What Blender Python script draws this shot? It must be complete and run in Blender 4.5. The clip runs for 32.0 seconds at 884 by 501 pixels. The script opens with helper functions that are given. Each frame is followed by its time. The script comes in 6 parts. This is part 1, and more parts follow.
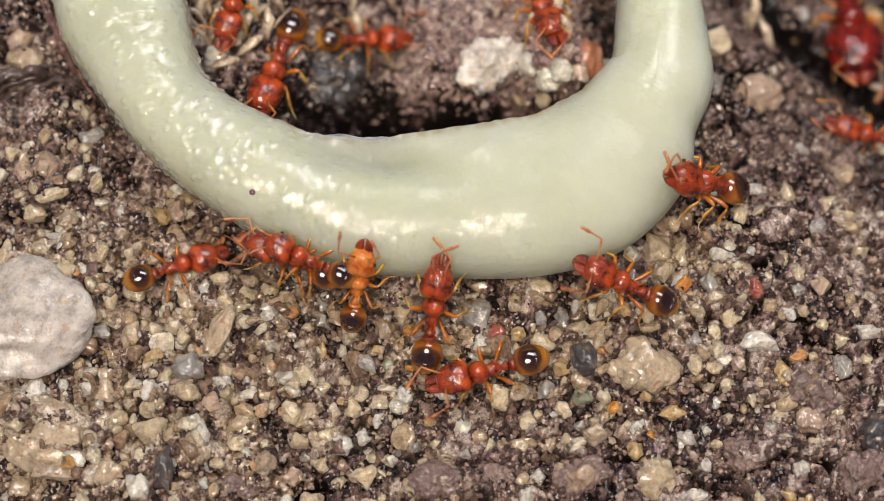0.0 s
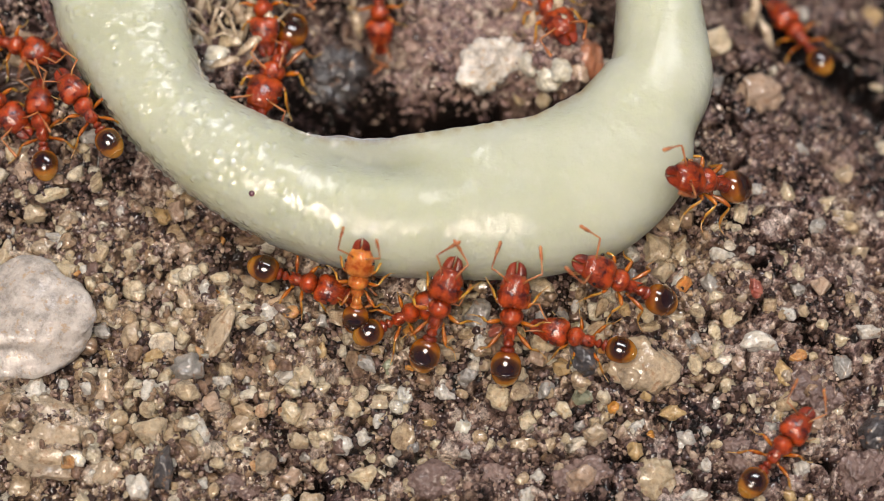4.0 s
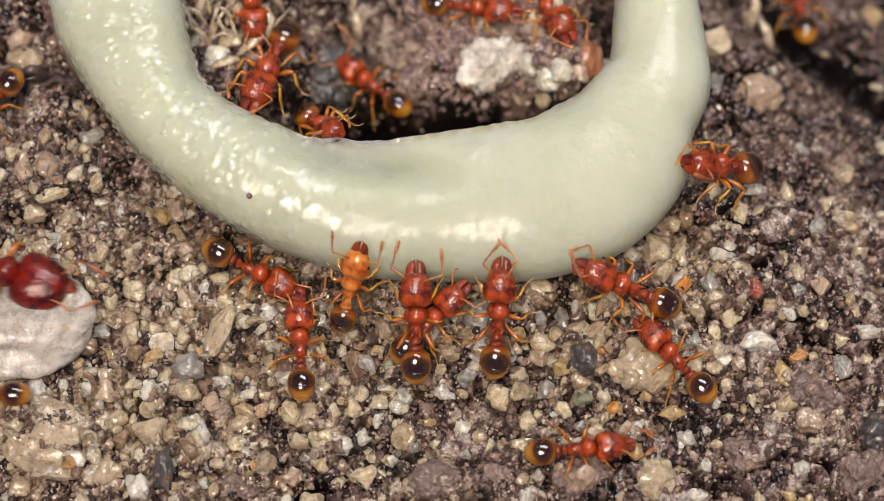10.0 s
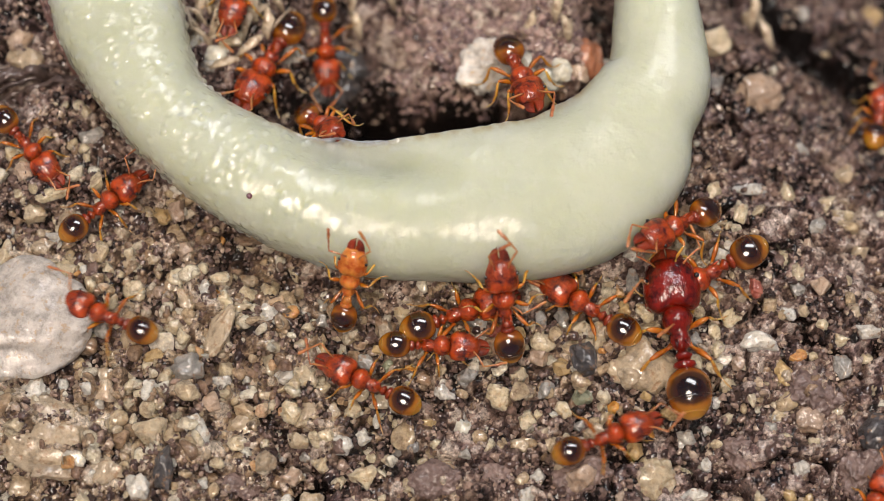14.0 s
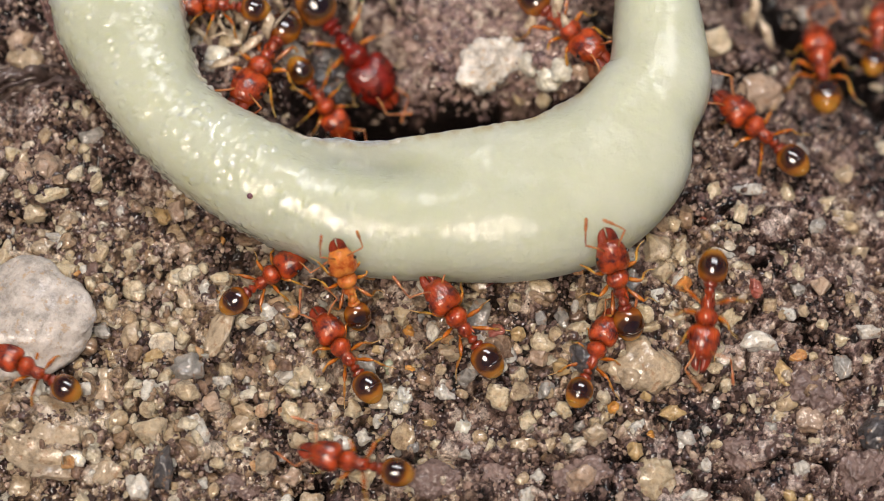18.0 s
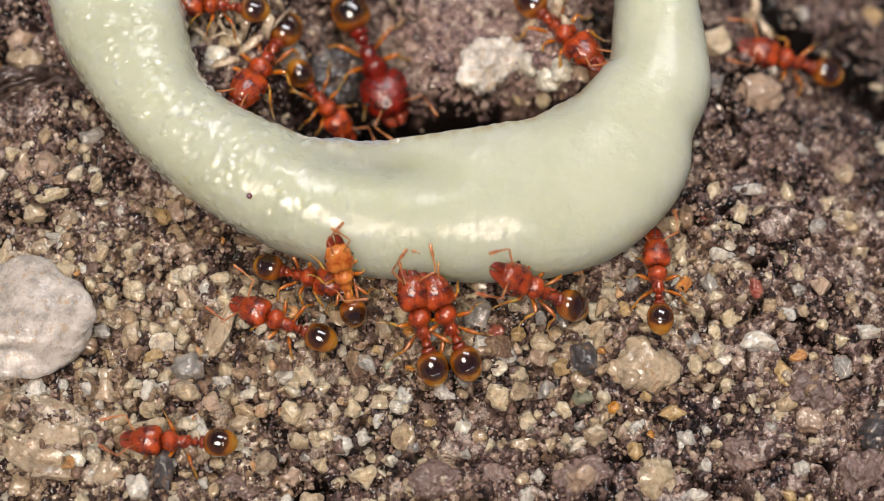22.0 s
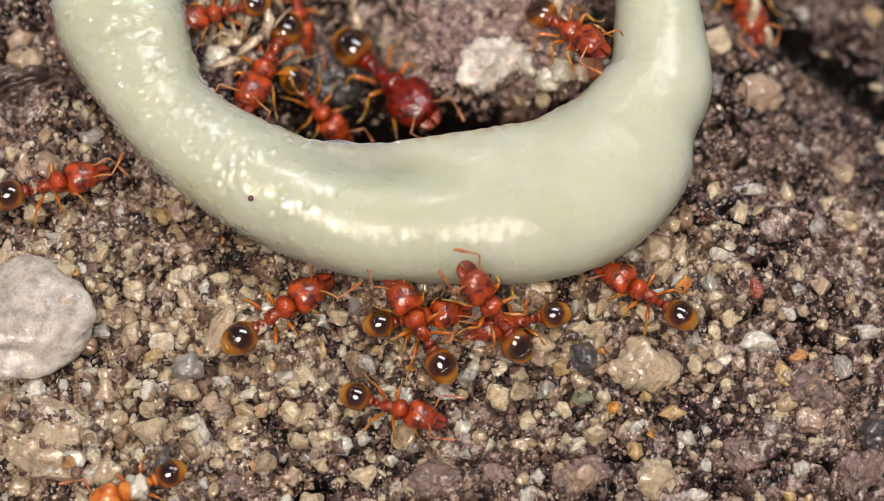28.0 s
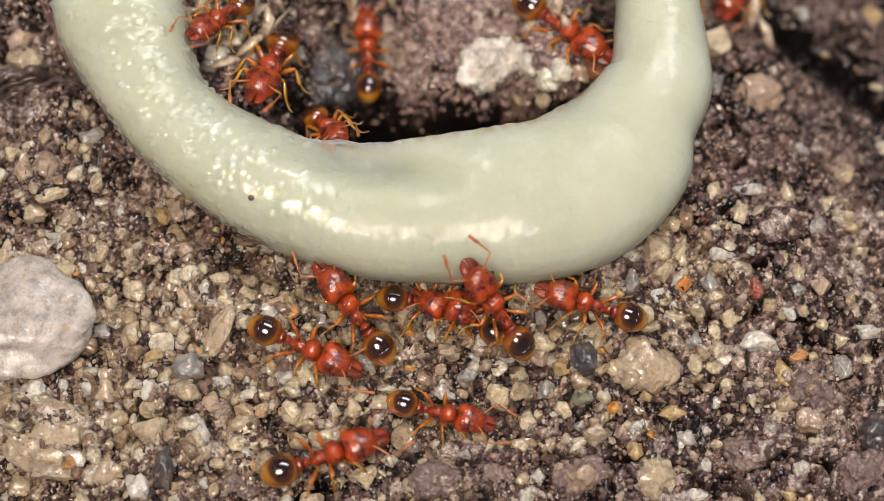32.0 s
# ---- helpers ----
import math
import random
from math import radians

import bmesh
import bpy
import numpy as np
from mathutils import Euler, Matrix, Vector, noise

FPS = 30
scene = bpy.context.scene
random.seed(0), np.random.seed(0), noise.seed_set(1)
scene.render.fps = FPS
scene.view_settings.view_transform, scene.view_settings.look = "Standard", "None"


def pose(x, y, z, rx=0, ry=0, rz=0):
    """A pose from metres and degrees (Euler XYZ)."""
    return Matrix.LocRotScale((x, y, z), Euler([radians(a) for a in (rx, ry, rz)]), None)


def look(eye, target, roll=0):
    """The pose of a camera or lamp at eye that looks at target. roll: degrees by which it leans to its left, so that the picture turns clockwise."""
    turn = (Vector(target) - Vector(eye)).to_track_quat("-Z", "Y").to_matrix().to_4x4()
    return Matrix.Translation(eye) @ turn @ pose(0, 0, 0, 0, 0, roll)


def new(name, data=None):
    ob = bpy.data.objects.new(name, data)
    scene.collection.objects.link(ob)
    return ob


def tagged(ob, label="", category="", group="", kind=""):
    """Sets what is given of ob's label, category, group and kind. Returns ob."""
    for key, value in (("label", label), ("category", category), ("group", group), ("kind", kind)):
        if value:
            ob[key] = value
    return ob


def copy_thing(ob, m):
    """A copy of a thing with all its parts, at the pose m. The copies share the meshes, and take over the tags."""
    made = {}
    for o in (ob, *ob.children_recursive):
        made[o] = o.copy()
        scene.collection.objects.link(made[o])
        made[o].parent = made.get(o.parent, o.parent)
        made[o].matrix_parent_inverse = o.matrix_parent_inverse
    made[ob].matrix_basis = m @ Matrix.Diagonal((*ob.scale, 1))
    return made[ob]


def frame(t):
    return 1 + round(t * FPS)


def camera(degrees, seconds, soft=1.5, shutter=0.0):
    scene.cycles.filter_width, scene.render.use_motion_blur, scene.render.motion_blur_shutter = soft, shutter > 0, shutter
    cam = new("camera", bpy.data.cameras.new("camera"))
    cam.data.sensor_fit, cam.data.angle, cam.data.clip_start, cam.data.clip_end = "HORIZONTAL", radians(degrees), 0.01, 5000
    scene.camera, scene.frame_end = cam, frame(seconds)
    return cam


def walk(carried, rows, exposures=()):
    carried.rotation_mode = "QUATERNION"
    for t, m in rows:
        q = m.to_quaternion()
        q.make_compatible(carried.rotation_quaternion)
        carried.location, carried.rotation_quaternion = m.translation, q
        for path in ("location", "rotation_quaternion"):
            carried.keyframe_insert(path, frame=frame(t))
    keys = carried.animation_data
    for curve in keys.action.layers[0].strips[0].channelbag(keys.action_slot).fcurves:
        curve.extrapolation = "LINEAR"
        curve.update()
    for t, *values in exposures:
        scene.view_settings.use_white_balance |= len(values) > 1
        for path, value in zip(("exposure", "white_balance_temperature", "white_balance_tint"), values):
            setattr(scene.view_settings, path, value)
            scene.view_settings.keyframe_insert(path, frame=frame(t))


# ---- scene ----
MM = 0.001

# ---- camera: a macro lens on a stand, looking down at the soil ----
cam = camera(20, 32.0, soft=0.6, shutter=0.5)
EYE = (0.0, -0.01837, 0.06406)
cam.data.dof.use_dof = True
cam.data.dof.focus_distance = 0.0658
cam.data.dof.aperture_fstop = 52.0
VIEW = look(EYE, (0, 0, 0))
walk(cam, [(0.0, VIEW), (32.0, VIEW)], exposures=[(0.0, -0.10, 6700, 15), (32.0, -0.10, 6700, 15)])

# ---- light: high sun, and an added rectangular lamp that the ants' abdomens mirror ----
SUN_HEIGHT, SUN_TURN = radians(75), radians(205)
world = bpy.data.worlds.new("sky")
scene.world = world
world.use_nodes = True
wt = world.node_tree
sky = wt.nodes.new("ShaderNodeTexSky")
sky.sky_type = "NISHITA"
sky.sun_disc = False
sky.sun_elevation, sky.sun_rotation = SUN_HEIGHT, SUN_TURN
wt.links.new(sky.outputs[0], wt.nodes["Background"].inputs[0])
wt.nodes["Background"].inputs[1].default_value = 0.04
sun = new("sun", bpy.data.lights.new("sun", "SUN"))
sun.data.energy, sun.data.angle, sun.data.color = 3.55, radians(26), (1.0, 0.90, 0.76)
sun.matrix_world = look((0.1 * math.cos(SUN_HEIGHT) * math.sin(SUN_TURN), 0.1 * math.cos(SUN_HEIGHT) * math.cos(SUN_TURN), 0.1 * math.sin(SUN_HEIGHT)), (0, 0, 0))
panel = new("added_panel_light", bpy.data.lights.new("added_panel_light", "AREA"))
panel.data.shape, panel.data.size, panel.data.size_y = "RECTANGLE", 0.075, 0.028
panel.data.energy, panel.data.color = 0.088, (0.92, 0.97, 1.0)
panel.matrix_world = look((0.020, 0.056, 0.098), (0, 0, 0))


# ---- materials ----
def material(name):
    m = bpy.data.materials.new(name)
    m.use_nodes = True
    return m, m.node_tree, m.node_tree.nodes["Principled BSDF"]


def setin(node, **values):
    for key, value in values.items():
        node.inputs[key.replace("_", " ")].default_value = value


def texco(nt, scale):
    co = nt.nodes.new("ShaderNodeTexCoord")
    mp = nt.nodes.new("ShaderNodeMapping")
    mp.inputs["Scale"].default_value = (scale, scale, scale)
    nt.links.new(co.outputs["Object"], mp.inputs[0])
    return mp.outputs[0]


def noise_node(nt, co, scale, detail=4.0, rough=0.55):
    n = nt.nodes.new("ShaderNodeTexNoise")
    n.inputs["Scale"].default_value, n.inputs["Detail"].default_value, n.inputs["Roughness"].default_value = scale, detail, rough
    nt.links.new(co, n.inputs["Vector"])
    return n.outputs[0]


def ramp(nt, fac, stops):
    r = nt.nodes.new("ShaderNodeValToRGB")
    e = r.color_ramp.elements
    while len(e) < len(stops):
        e.new(0.5)
    for el, (p, c) in zip(e, stops):
        el.position, el.color = p, (*c, 1)
    nt.links.new(fac, r.inputs[0])
    return r.outputs[0]


def mixed(nt, fac, a, b, kind="MIX"):
    m = nt.nodes.new("ShaderNodeMix")
    m.data_type, m.blend_type = "RGBA", kind
    for sock, v in ((m.inputs[0], fac), (m.inputs[6], a), (m.inputs[7], b)):
        if isinstance(v, (int, float)):
            sock.default_value = v
        elif isinstance(v, tuple):
            sock.default_value = (*v, 1)
        else:
            nt.links.new(v, sock)
    return m.outputs[2]


def bump(nt, bsdf, height, strength, distance):
    b = nt.nodes.new("ShaderNodeBump")
    b.inputs["Strength"].default_value, b.inputs["Distance"].default_value = strength, distance
    nt.links.new(height, b.inputs["Height"])
    nt.links.new(b.outputs[0], bsdf.inputs["Normal"])


def wet(nt, bsdf, co, scale, strength=1.0, distance=0.00008, weight=1.0, roughness=0.05):
    """A thin clear film of water over a surface."""
    b = nt.nodes.new("ShaderNodeBump")
    b.inputs["Strength"].default_value, b.inputs["Distance"].default_value = strength, distance
    nt.links.new(noise_node(nt, co, scale, 3, 0.55), b.inputs["Height"])
    nt.links.new(b.outputs[0], bsdf.inputs["Coat Normal"])
    setin(bsdf, Coat_Weight=weight, Coat_Roughness=roughness, Coat_IOR=1.5)


def soil_material():
    m, nt, p = material("damp_soil")
    co = texco(nt, 1000)
    tone = nt.nodes.new("ShaderNodeAttribute")
    tone.attribute_name = "tone"
    pale = nt.nodes.new("ShaderNodeAttribute")
    pale.attribute_name = "pale"
    grain = noise_node(nt, co, 9.0, 6, 0.8)
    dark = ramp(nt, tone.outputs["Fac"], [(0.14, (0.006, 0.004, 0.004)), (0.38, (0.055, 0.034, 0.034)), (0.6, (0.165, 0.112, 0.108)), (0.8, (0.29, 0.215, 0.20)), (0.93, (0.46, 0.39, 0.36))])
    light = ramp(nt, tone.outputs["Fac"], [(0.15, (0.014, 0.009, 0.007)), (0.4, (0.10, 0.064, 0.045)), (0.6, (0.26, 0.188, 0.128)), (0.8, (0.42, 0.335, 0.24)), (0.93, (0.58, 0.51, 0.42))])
    c = mixed(nt, pale.outputs["Fac"], dark, light)
    speck = ramp(nt, grain, [(0.33, (0.18, 0.16, 0.16)), (0.5, (0.95, 0.90, 0.86)), (0.66, (1.75, 1.6, 1.45))])
    nt.links.new(mixed(nt, 1.0, c, speck, "MULTIPLY"), p.inputs["Base Color"])
    setin(p, Roughness=0.6, IOR=1.4, Specular_IOR_Level=0.12)
    bump(nt, p, noise_node(nt, co, 6.0, 4, 0.6), 1.0, 0.00024)
    wet(nt, p, co, 7.0, 1.0, 0.000028, 1.0, 0.035)
    return m


def grain_material(name, stops, roughness, bumpy=0.8, clear=0.0):
    m, nt, p = material(name)
    geo = nt.nodes.new("ShaderNodeNewGeometry")
    co = texco(nt, 1000)
    c = ramp(nt, geo.outputs["Random Per Island"], stops)
    n = noise_node(nt, co, 5.0, 5, 0.7)
    v = ramp(nt, n, [(0.32, (0.50, 0.43, 0.38)), (0.5, (0.97, 0.92, 0.83)), (0.66, (1.34, 1.27, 1.12))])
    nt.links.new(mixed(nt, 1.0, c, v, "MULTIPLY"), p.inputs["Base Color"])
    setin(p, Roughness=roughness, IOR=1.54, Specular_IOR_Level=0.15, Subsurface_Weight=clear, Subsurface_Scale=0.0004)
    p.inputs["Subsurface Radius"].default_value = (1.0, 0.94, 0.86)
    bump(nt, p, noise_node(nt, co, 7.0, 5, 0.65), bumpy, 0.00018)
    wet(nt, p, co, 5.0, 1.0, 0.00003, 1.0, 0.03)
    return m


def mineral(name, colour, stain=(0.30, 0.17, 0.09), roughness=0.2, clear=0.5, relief=0.8, film=1.0):
    m, nt, p = material(name)
    co = texco(nt, 1000)
    info = nt.nodes.new("ShaderNodeObjectInfo")
    n = noise_node(nt, co, 2.6, 6, 0.7)
    spots = noise_node(nt, co, 4.5, 4, 0.65)
    v = ramp(nt, n, [(0.34, tuple(x * 0.52 for x in colour)), (0.5, tuple(x * 0.9 for x in colour)), (0.66, tuple(min(0.8, x * 1.12) for x in colour))])
    mask = ramp(nt, spots, [(0.56, (0, 0, 0)), (0.66, (0.7, 0.7, 0.7))])
    c = mixed(nt, mask, v, stain)
    each = ramp(nt, info.outputs["Random"], [(0.0, (0.78, 0.75, 0.71)), (1.0, (1.08, 1.04, 0.95))])
    nt.links.new(mixed(nt, 1.0, c, each, "MULTIPLY"), p.inputs["Base Color"])
    setin(p, Roughness=max(0.35, roughness), IOR=1.54, Specular_IOR_Level=0.2, Subsurface_Weight=clear, Subsurface_Scale=0.0005)
    p.inputs["Subsurface Radius"].default_value = (1.0, 0.94, 0.86)
    bump(nt, p, noise_node(nt, co, 3.6, 5, 0.6), relief, 0.00020)
    wet(nt, p, co, 4.0, min(1.0, relief * 1.5), 0.00004, film, 0.035 if film == 1.0 else 0.12)
    return m


def flesh_material():
    m, nt, p = material("pale_rubbery_flesh")
    co = texco(nt, 1000)
    n = noise_node(nt, co, 0.5, 4)
    c = ramp(nt, n, [(0.3, (0.425, 0.446, 0.325)), (0.7, (0.47, 0.49, 0.385))])
    fine = noise_node(nt, co, 3.0, 5, 0.7)
    c2 = mixed(nt, ramp(nt, fine, [(0.52, (0, 0, 0)), (0.75, (0.35, 0.35, 0.35))]), c, (0.51, 0.52, 0.43))
    # the torn inner rim has dried to a thin tan line
    rim = nt.nodes.new("ShaderNodeAttribute")
    rim.attribute_name = "rim"
    dry = mixed(nt, 1.0, rim.outputs["Fac"], ramp(nt, noise_node(nt, co, 2.0, 3, 0.6), [(0.35, (0.35, 0.35, 0.35)), (0.6, (1, 1, 1))]), "MULTIPLY")
    nt.links.new(mixed(nt, dry, c2, (0.30, 0.22, 0.10)), p.inputs["Base Color"])
    setin(p, Roughness=0.5, IOR=1.40, Specular_IOR_Level=0.12, Subsurface_Weight=1.0, Subsurface_Scale=0.004)
    p.inputs["Subsurface Radius"].default_value = (1.0, 0.95, 0.6)
    bump(nt, p, noise_node(nt, co, 3.5, 5, 0.65), 0.5, 0.00007)
    # a moist skin: smooth over the blisters at the west, elsewhere puckered so that it glitters, most in one scuffed patch
    sep = nt.nodes.new("ShaderNodeSeparateXYZ")
    nt.links.new(co, sep.inputs[0])
    west = nt.nodes.new("ShaderNodeMapRange")
    west.inputs["From Min"].default_value, west.inputs["From Max"].default_value = -2.0, -4.5
    nt.links.new(sep.outputs["X"], west.inputs["Value"])
    mp = nt.nodes.new("ShaderNodeMapping")
    mp.inputs["Location"].default_value, mp.inputs["Scale"].default_value = (-2.9 / 2.2, -2.1 / 1.5, 0), (1 / 2.2, 1 / 1.5, 0)
    nt.links.new(co, mp.inputs[0])
    far = nt.nodes.new("ShaderNodeVectorMath")
    far.operation = "LENGTH"
    nt.links.new(mp.outputs[0], far.inputs[0])
    wetter = ramp(nt, far.outputs["Value"], [(0.0, (0.22, 0.22, 0.22)), (1.0, (0, 0, 0))])
    patch = ramp(nt, mixed(nt, 1.0, noise_node(nt, co, 1.1, 5, 0.7), wetter, "ADD"), [(0.45, (0.14, 0.14, 0.14)), (0.63, (1.0, 1.0, 1.0))])
    setin(p, Coat_Roughness=0.06, Coat_IOR=1.42)
    # scratches cross the scuffed patch obliquely, and tiny pimples stand all over the skin
    sc = nt.nodes.new("ShaderNodeMapping")
    sc.inputs["Rotation"].default_value, sc.inputs["Scale"].default_value = (0, 0, radians(38)), (2.2, 8.0, 5.0)
    nt.links.new(co, sc.inputs[0])
    cells = nt.nodes.new("ShaderNodeTexVoronoi")
    cells.inputs["Scale"].default_value, cells.inputs["Randomness"].default_value = 2.7, 1.0
    nt.links.new(co, cells.inputs["Vector"])
    pimples = ramp(nt, cells.outputs["Distance"], [(0.0, (1, 1, 1)), (0.12, (0.6, 0.6, 0.6)), (0.26, (0, 0, 0))])
    pucker = mixed(nt, 1.0, mixed(nt, 0.4, noise_node(nt, co, 9.0, 2, 0.5), noise_node(nt, sc.outputs[0], 1.0, 2, 0.5)), ramp(nt, far.outputs["Value"], [(0.3, (4.5, 4.5, 4.5)), (1.2, (0.8, 0.8, 0.8))]), "MULTIPLY")
    relief = mixed(nt, 1.0, pucker, mixed(nt, 1.0, pimples, (1.3, 1.3, 1.3), "MULTIPLY"), "ADD")
    film = nt.nodes.new("ShaderNodeBump")
    film.inputs["Distance"].default_value = 0.000022
    nt.links.new(relief, film.inputs["Height"])
    nt.links.new(film.outputs[0], p.inputs["Coat Normal"])
    nt.links.new(mixed(nt, 0.8, patch, west.outputs[0], "ADD"), p.inputs["Coat Weight"])
    return m


def shell_material(name, low, high, roughness, coat=0.6, pits=0.5, glow=0.0, sheen=0.3, tipped=False):
    m, nt, p = material(name)
    co = texco(nt, 1000)
    n = noise_node(nt, co, 2.6, 5, 0.65)
    middle = tuple(a * 0.45 + b * 0.55 for a, b in zip(low, high))
    c = ramp(nt, n, [(0.38, low), (0.49, middle), (0.63, high)])
    # darker towards the jaws and the waist
    sep = nt.nodes.new("ShaderNodeSeparateXYZ")
    nt.links.new(co, sep.inputs[0])
    along = nt.nodes.new("ShaderNodeMapRange")
    along.inputs["From Min"].default_value, along.inputs["From Max"].default_value = -0.8, 1.8
    nt.links.new(sep.outputs["X"], along.inputs["Value"])
    ends = ramp(nt, along.outputs[0], [(0.1, (0.5, 0.5, 0.5)), (0.35, (0.05, 0.05, 0.05)), (0.72, (0.0, 0.0, 0.0)), (0.95, (0.7, 0.7, 0.7))])
    nt.links.new(mixed(nt, ends, c, low) if tipped else c, p.inputs["Base Color"])
    setin(p, Roughness=roughness, IOR=1.5, Specular_IOR_Level=sheen, Subsurface_Weight=glow, Subsurface_Scale=0.00035)
    p.inputs["Subsurface Radius"].default_value = (1.0, 0.25, 0.05)
    # fine ridges run along the body between the pits
    mp = nt.nodes.new("ShaderNodeMapping")
    mp.inputs["Scale"].default_value = (3.0, 17.0, 9.0)
    nt.links.new(co, mp.inputs[0])
    ridges = mixed(nt, 0.5, noise_node(nt, mp.outputs[0], 1.0, 2, 0.5), noise_node(nt, co, 15.0, 3, 0.6))
    bump(nt, p, ridges, min(1.0, pits), 0.00007)
    wet(nt, p, co, 4.5, 1.0, 0.00005 * min(1.0, pits * 1.3), coat, 0.04)
    return m


def gaster_material(name, front, back, wide):
    """Clear amber shell, a dark saddle over its fore half and a golden rear; its ends and half width in millimetres."""
    m, nt, p = material(name)
    co = texco(nt, 1000)
    mp = nt.nodes.new("ShaderNodeMapping")
    long = back - front
    saddle = front + 0.44 * long
    mp.inputs["Location"].default_value, mp.inputs["Scale"].default_value = (-saddle / (0.40 * long), 0, 0), (1 / (0.40 * long), 0.92 / wide, 0)
    nt.links.new(co, mp.inputs[0])
    far = nt.nodes.new("ShaderNodeVectorMath")
    far.operation = "LENGTH"
    nt.links.new(mp.outputs[0], far.inputs[0])
    sep = nt.nodes.new("ShaderNodeSeparateXYZ")
    nt.links.new(co, sep.inputs[0])
    along = nt.nodes.new("ShaderNodeMapRange")
    along.inputs["From Min"].default_value, along.inputs["From Max"].default_value = front, back
    nt.links.new(sep.outputs["X"], along.inputs["Value"])
    mottle = mixed(nt, 0.22, far.outputs["Value"], noise_node(nt, co, 3.0, 3), "ADD")
    mask = ramp(nt, mottle, [(0.50, (1, 1, 1)), (0.85, (0.8, 0.8, 0.8)), (1.25 if wide < 0.5 else 1.5, (0, 0, 0))])
    amber = ramp(nt, along.outputs[0], [(0.0, (0.12, 0.018, 0.003)), (0.2, (0.32, 0.105, 0.007)), (0.55, (0.18, 0.045, 0.003)), (0.75, (0.29, 0.100, 0.006)), (1.0, (0.42, 0.185, 0.018))])
    nt.links.new(mixed(nt, mask, amber, (0.022, 0.006, 0.003) if wide < 0.5 else (0.012, 0.004, 0.003)), p.inputs["Base Color"])
    setin(p, Roughness=0.14, IOR=1.5, Coat_Weight=1.0, Coat_Roughness=0.03, Subsurface_Weight=0.45, Subsurface_Scale=0.0003)
    p.inputs["Subsurface Radius"].default_value = (1.0, 0.5, 0.08)
    return m


SOIL = soil_material()
SAND = grain_material("sand_grains", [(0.0, (0.20, 0.13, 0.10)), (0.2, (0.32, 0.23, 0.16)), (0.5, (0.46, 0.365, 0.255)), (0.75, (0.58, 0.50, 0.38)), (0.93, (0.70, 0.66, 0.58)), (1.0, (0.58, 0.25, 0.07))], 0.2, 1.0, 0.8)
FINE = grain_material("fine_sand_grains", [(0.0, (0.055, 0.036, 0.036)), (0.4, (0.15, 0.10, 0.092)), (0.75, (0.29, 0.215, 0.175)), (1.0, (0.50, 0.42, 0.33))], 0.3, 0.8, 0.2)
CRUMB = grain_material("soil_crumbs", [(0.0, (0.028, 0.016, 0.016)), (0.35, (0.100, 0.062, 0.058)), (0.7, (0.23, 0.155, 0.138)), (0.9, (0.40, 0.295, 0.25)), (1.0, (0.54, 0.45, 0.38))], 0.3, 1.0, 0.0)
STONE = {
    "white": mineral("white_quartz", (0.64, 0.61, 0.565), clear=1.0, roughness=0.2),
    "cream": mineral("cream_quartz", (0.60, 0.50, 0.36), clear=1.0, roughness=0.2),
    "beige": mineral("beige_stone", (0.46, 0.37, 0.27)),
    "milky": mineral("milky_stone", (0.64, 0.60, 0.57), stain=(0.50, 0.34, 0.19), clear=1.0, relief=0.7, film=0.6),
    "grey": mineral("grey_stone", (0.33, 0.32, 0.31)),
    "pink": mineral("pinkish_stone", (0.43, 0.32, 0.25)),
    "ochre": mineral("ochre_stone", (0.48, 0.34, 0.17)),
    "orange": mineral("orange_stone", (0.62, 0.27, 0.05)),
    "green": mineral("greenish_stone", (0.30, 0.33, 0.24)),
    "red": mineral("red_stone", (0.36, 0.10, 0.07)),
    "rust": mineral("rusty_stone", (0.40, 0.17, 0.10), stain=(0.30, 0.20, 0.17), clear=0.3),
    "pearl": mineral("pearly_quartz", (0.68, 0.655, 0.58), stain=(0.55, 0.45, 0.30), clear=1.0, relief=0.3),
    "dark": mineral("dark_stone", (0.07, 0.065, 0.07)),
    "clod": mineral("purplish_soil_clod", (0.215, 0.150, 0.138), stain=(0.09, 0.06, 0.062), film=0.4, clear=0.0, roughness=0.45),
}
FLESH = flesh_material()
SHELL = shell_material("red_brown_shell", (0.050, 0.002, 0.001), (0.50, 0.066, 0.006), 0.40, 1.0, 1.0, 0.25, 0.22, True)
PALE_SHELL = shell_material("orange_callow_shell", (0.34, 0.055, 0.005), (0.68, 0.24, 0.045), 0.35, 1.0, 0.6, 0.3, 0.10)
DARK_SHELL = shell_material("dark_red_shell", (0.030, 0.002, 0.0015), (0.21, 0.010, 0.003), 0.30, 1.0, 0.7, 0.1, 0.10)
GASTER = gaster_material("dark_amber_shell", -0.62, -1.62, 0.42)
BIG_GASTER = gaster_material("dark_brown_shell", -0.92, -2.30, 0.62)
CLOD_GRAIN = grain_material("purplish_granules", [(0.0, (0.13, 0.083, 0.094)), (0.4, (0.33, 0.225, 0.225)), (0.8, (0.50, 0.355, 0.33)), (1.0, (0.60, 0.50, 0.44))], 0.35, 1.0, 0.3)
LEG = shell_material("amber_thigh", (0.13, 0.026, 0.003), (0.46, 0.14, 0.012), 0.25, 1.0, 0.5, 0.4)
SHIN = shell_material("golden_shin", (0.30, 0.11, 0.012), (0.64, 0.33, 0.055), 0.28, 1.0, 0.5, 0.4)
FOOT = shell_material("pale_horn_foot", (0.36, 0.18, 0.05), (0.60, 0.38, 0.16), 0.35, 0.8, 0.4, 0.3)
FEELER = shell_material("pinkish_feeler", (0.20, 0.050, 0.014), (0.50, 0.19, 0.07), 0.35, 0.7, 0.6, 0.3)
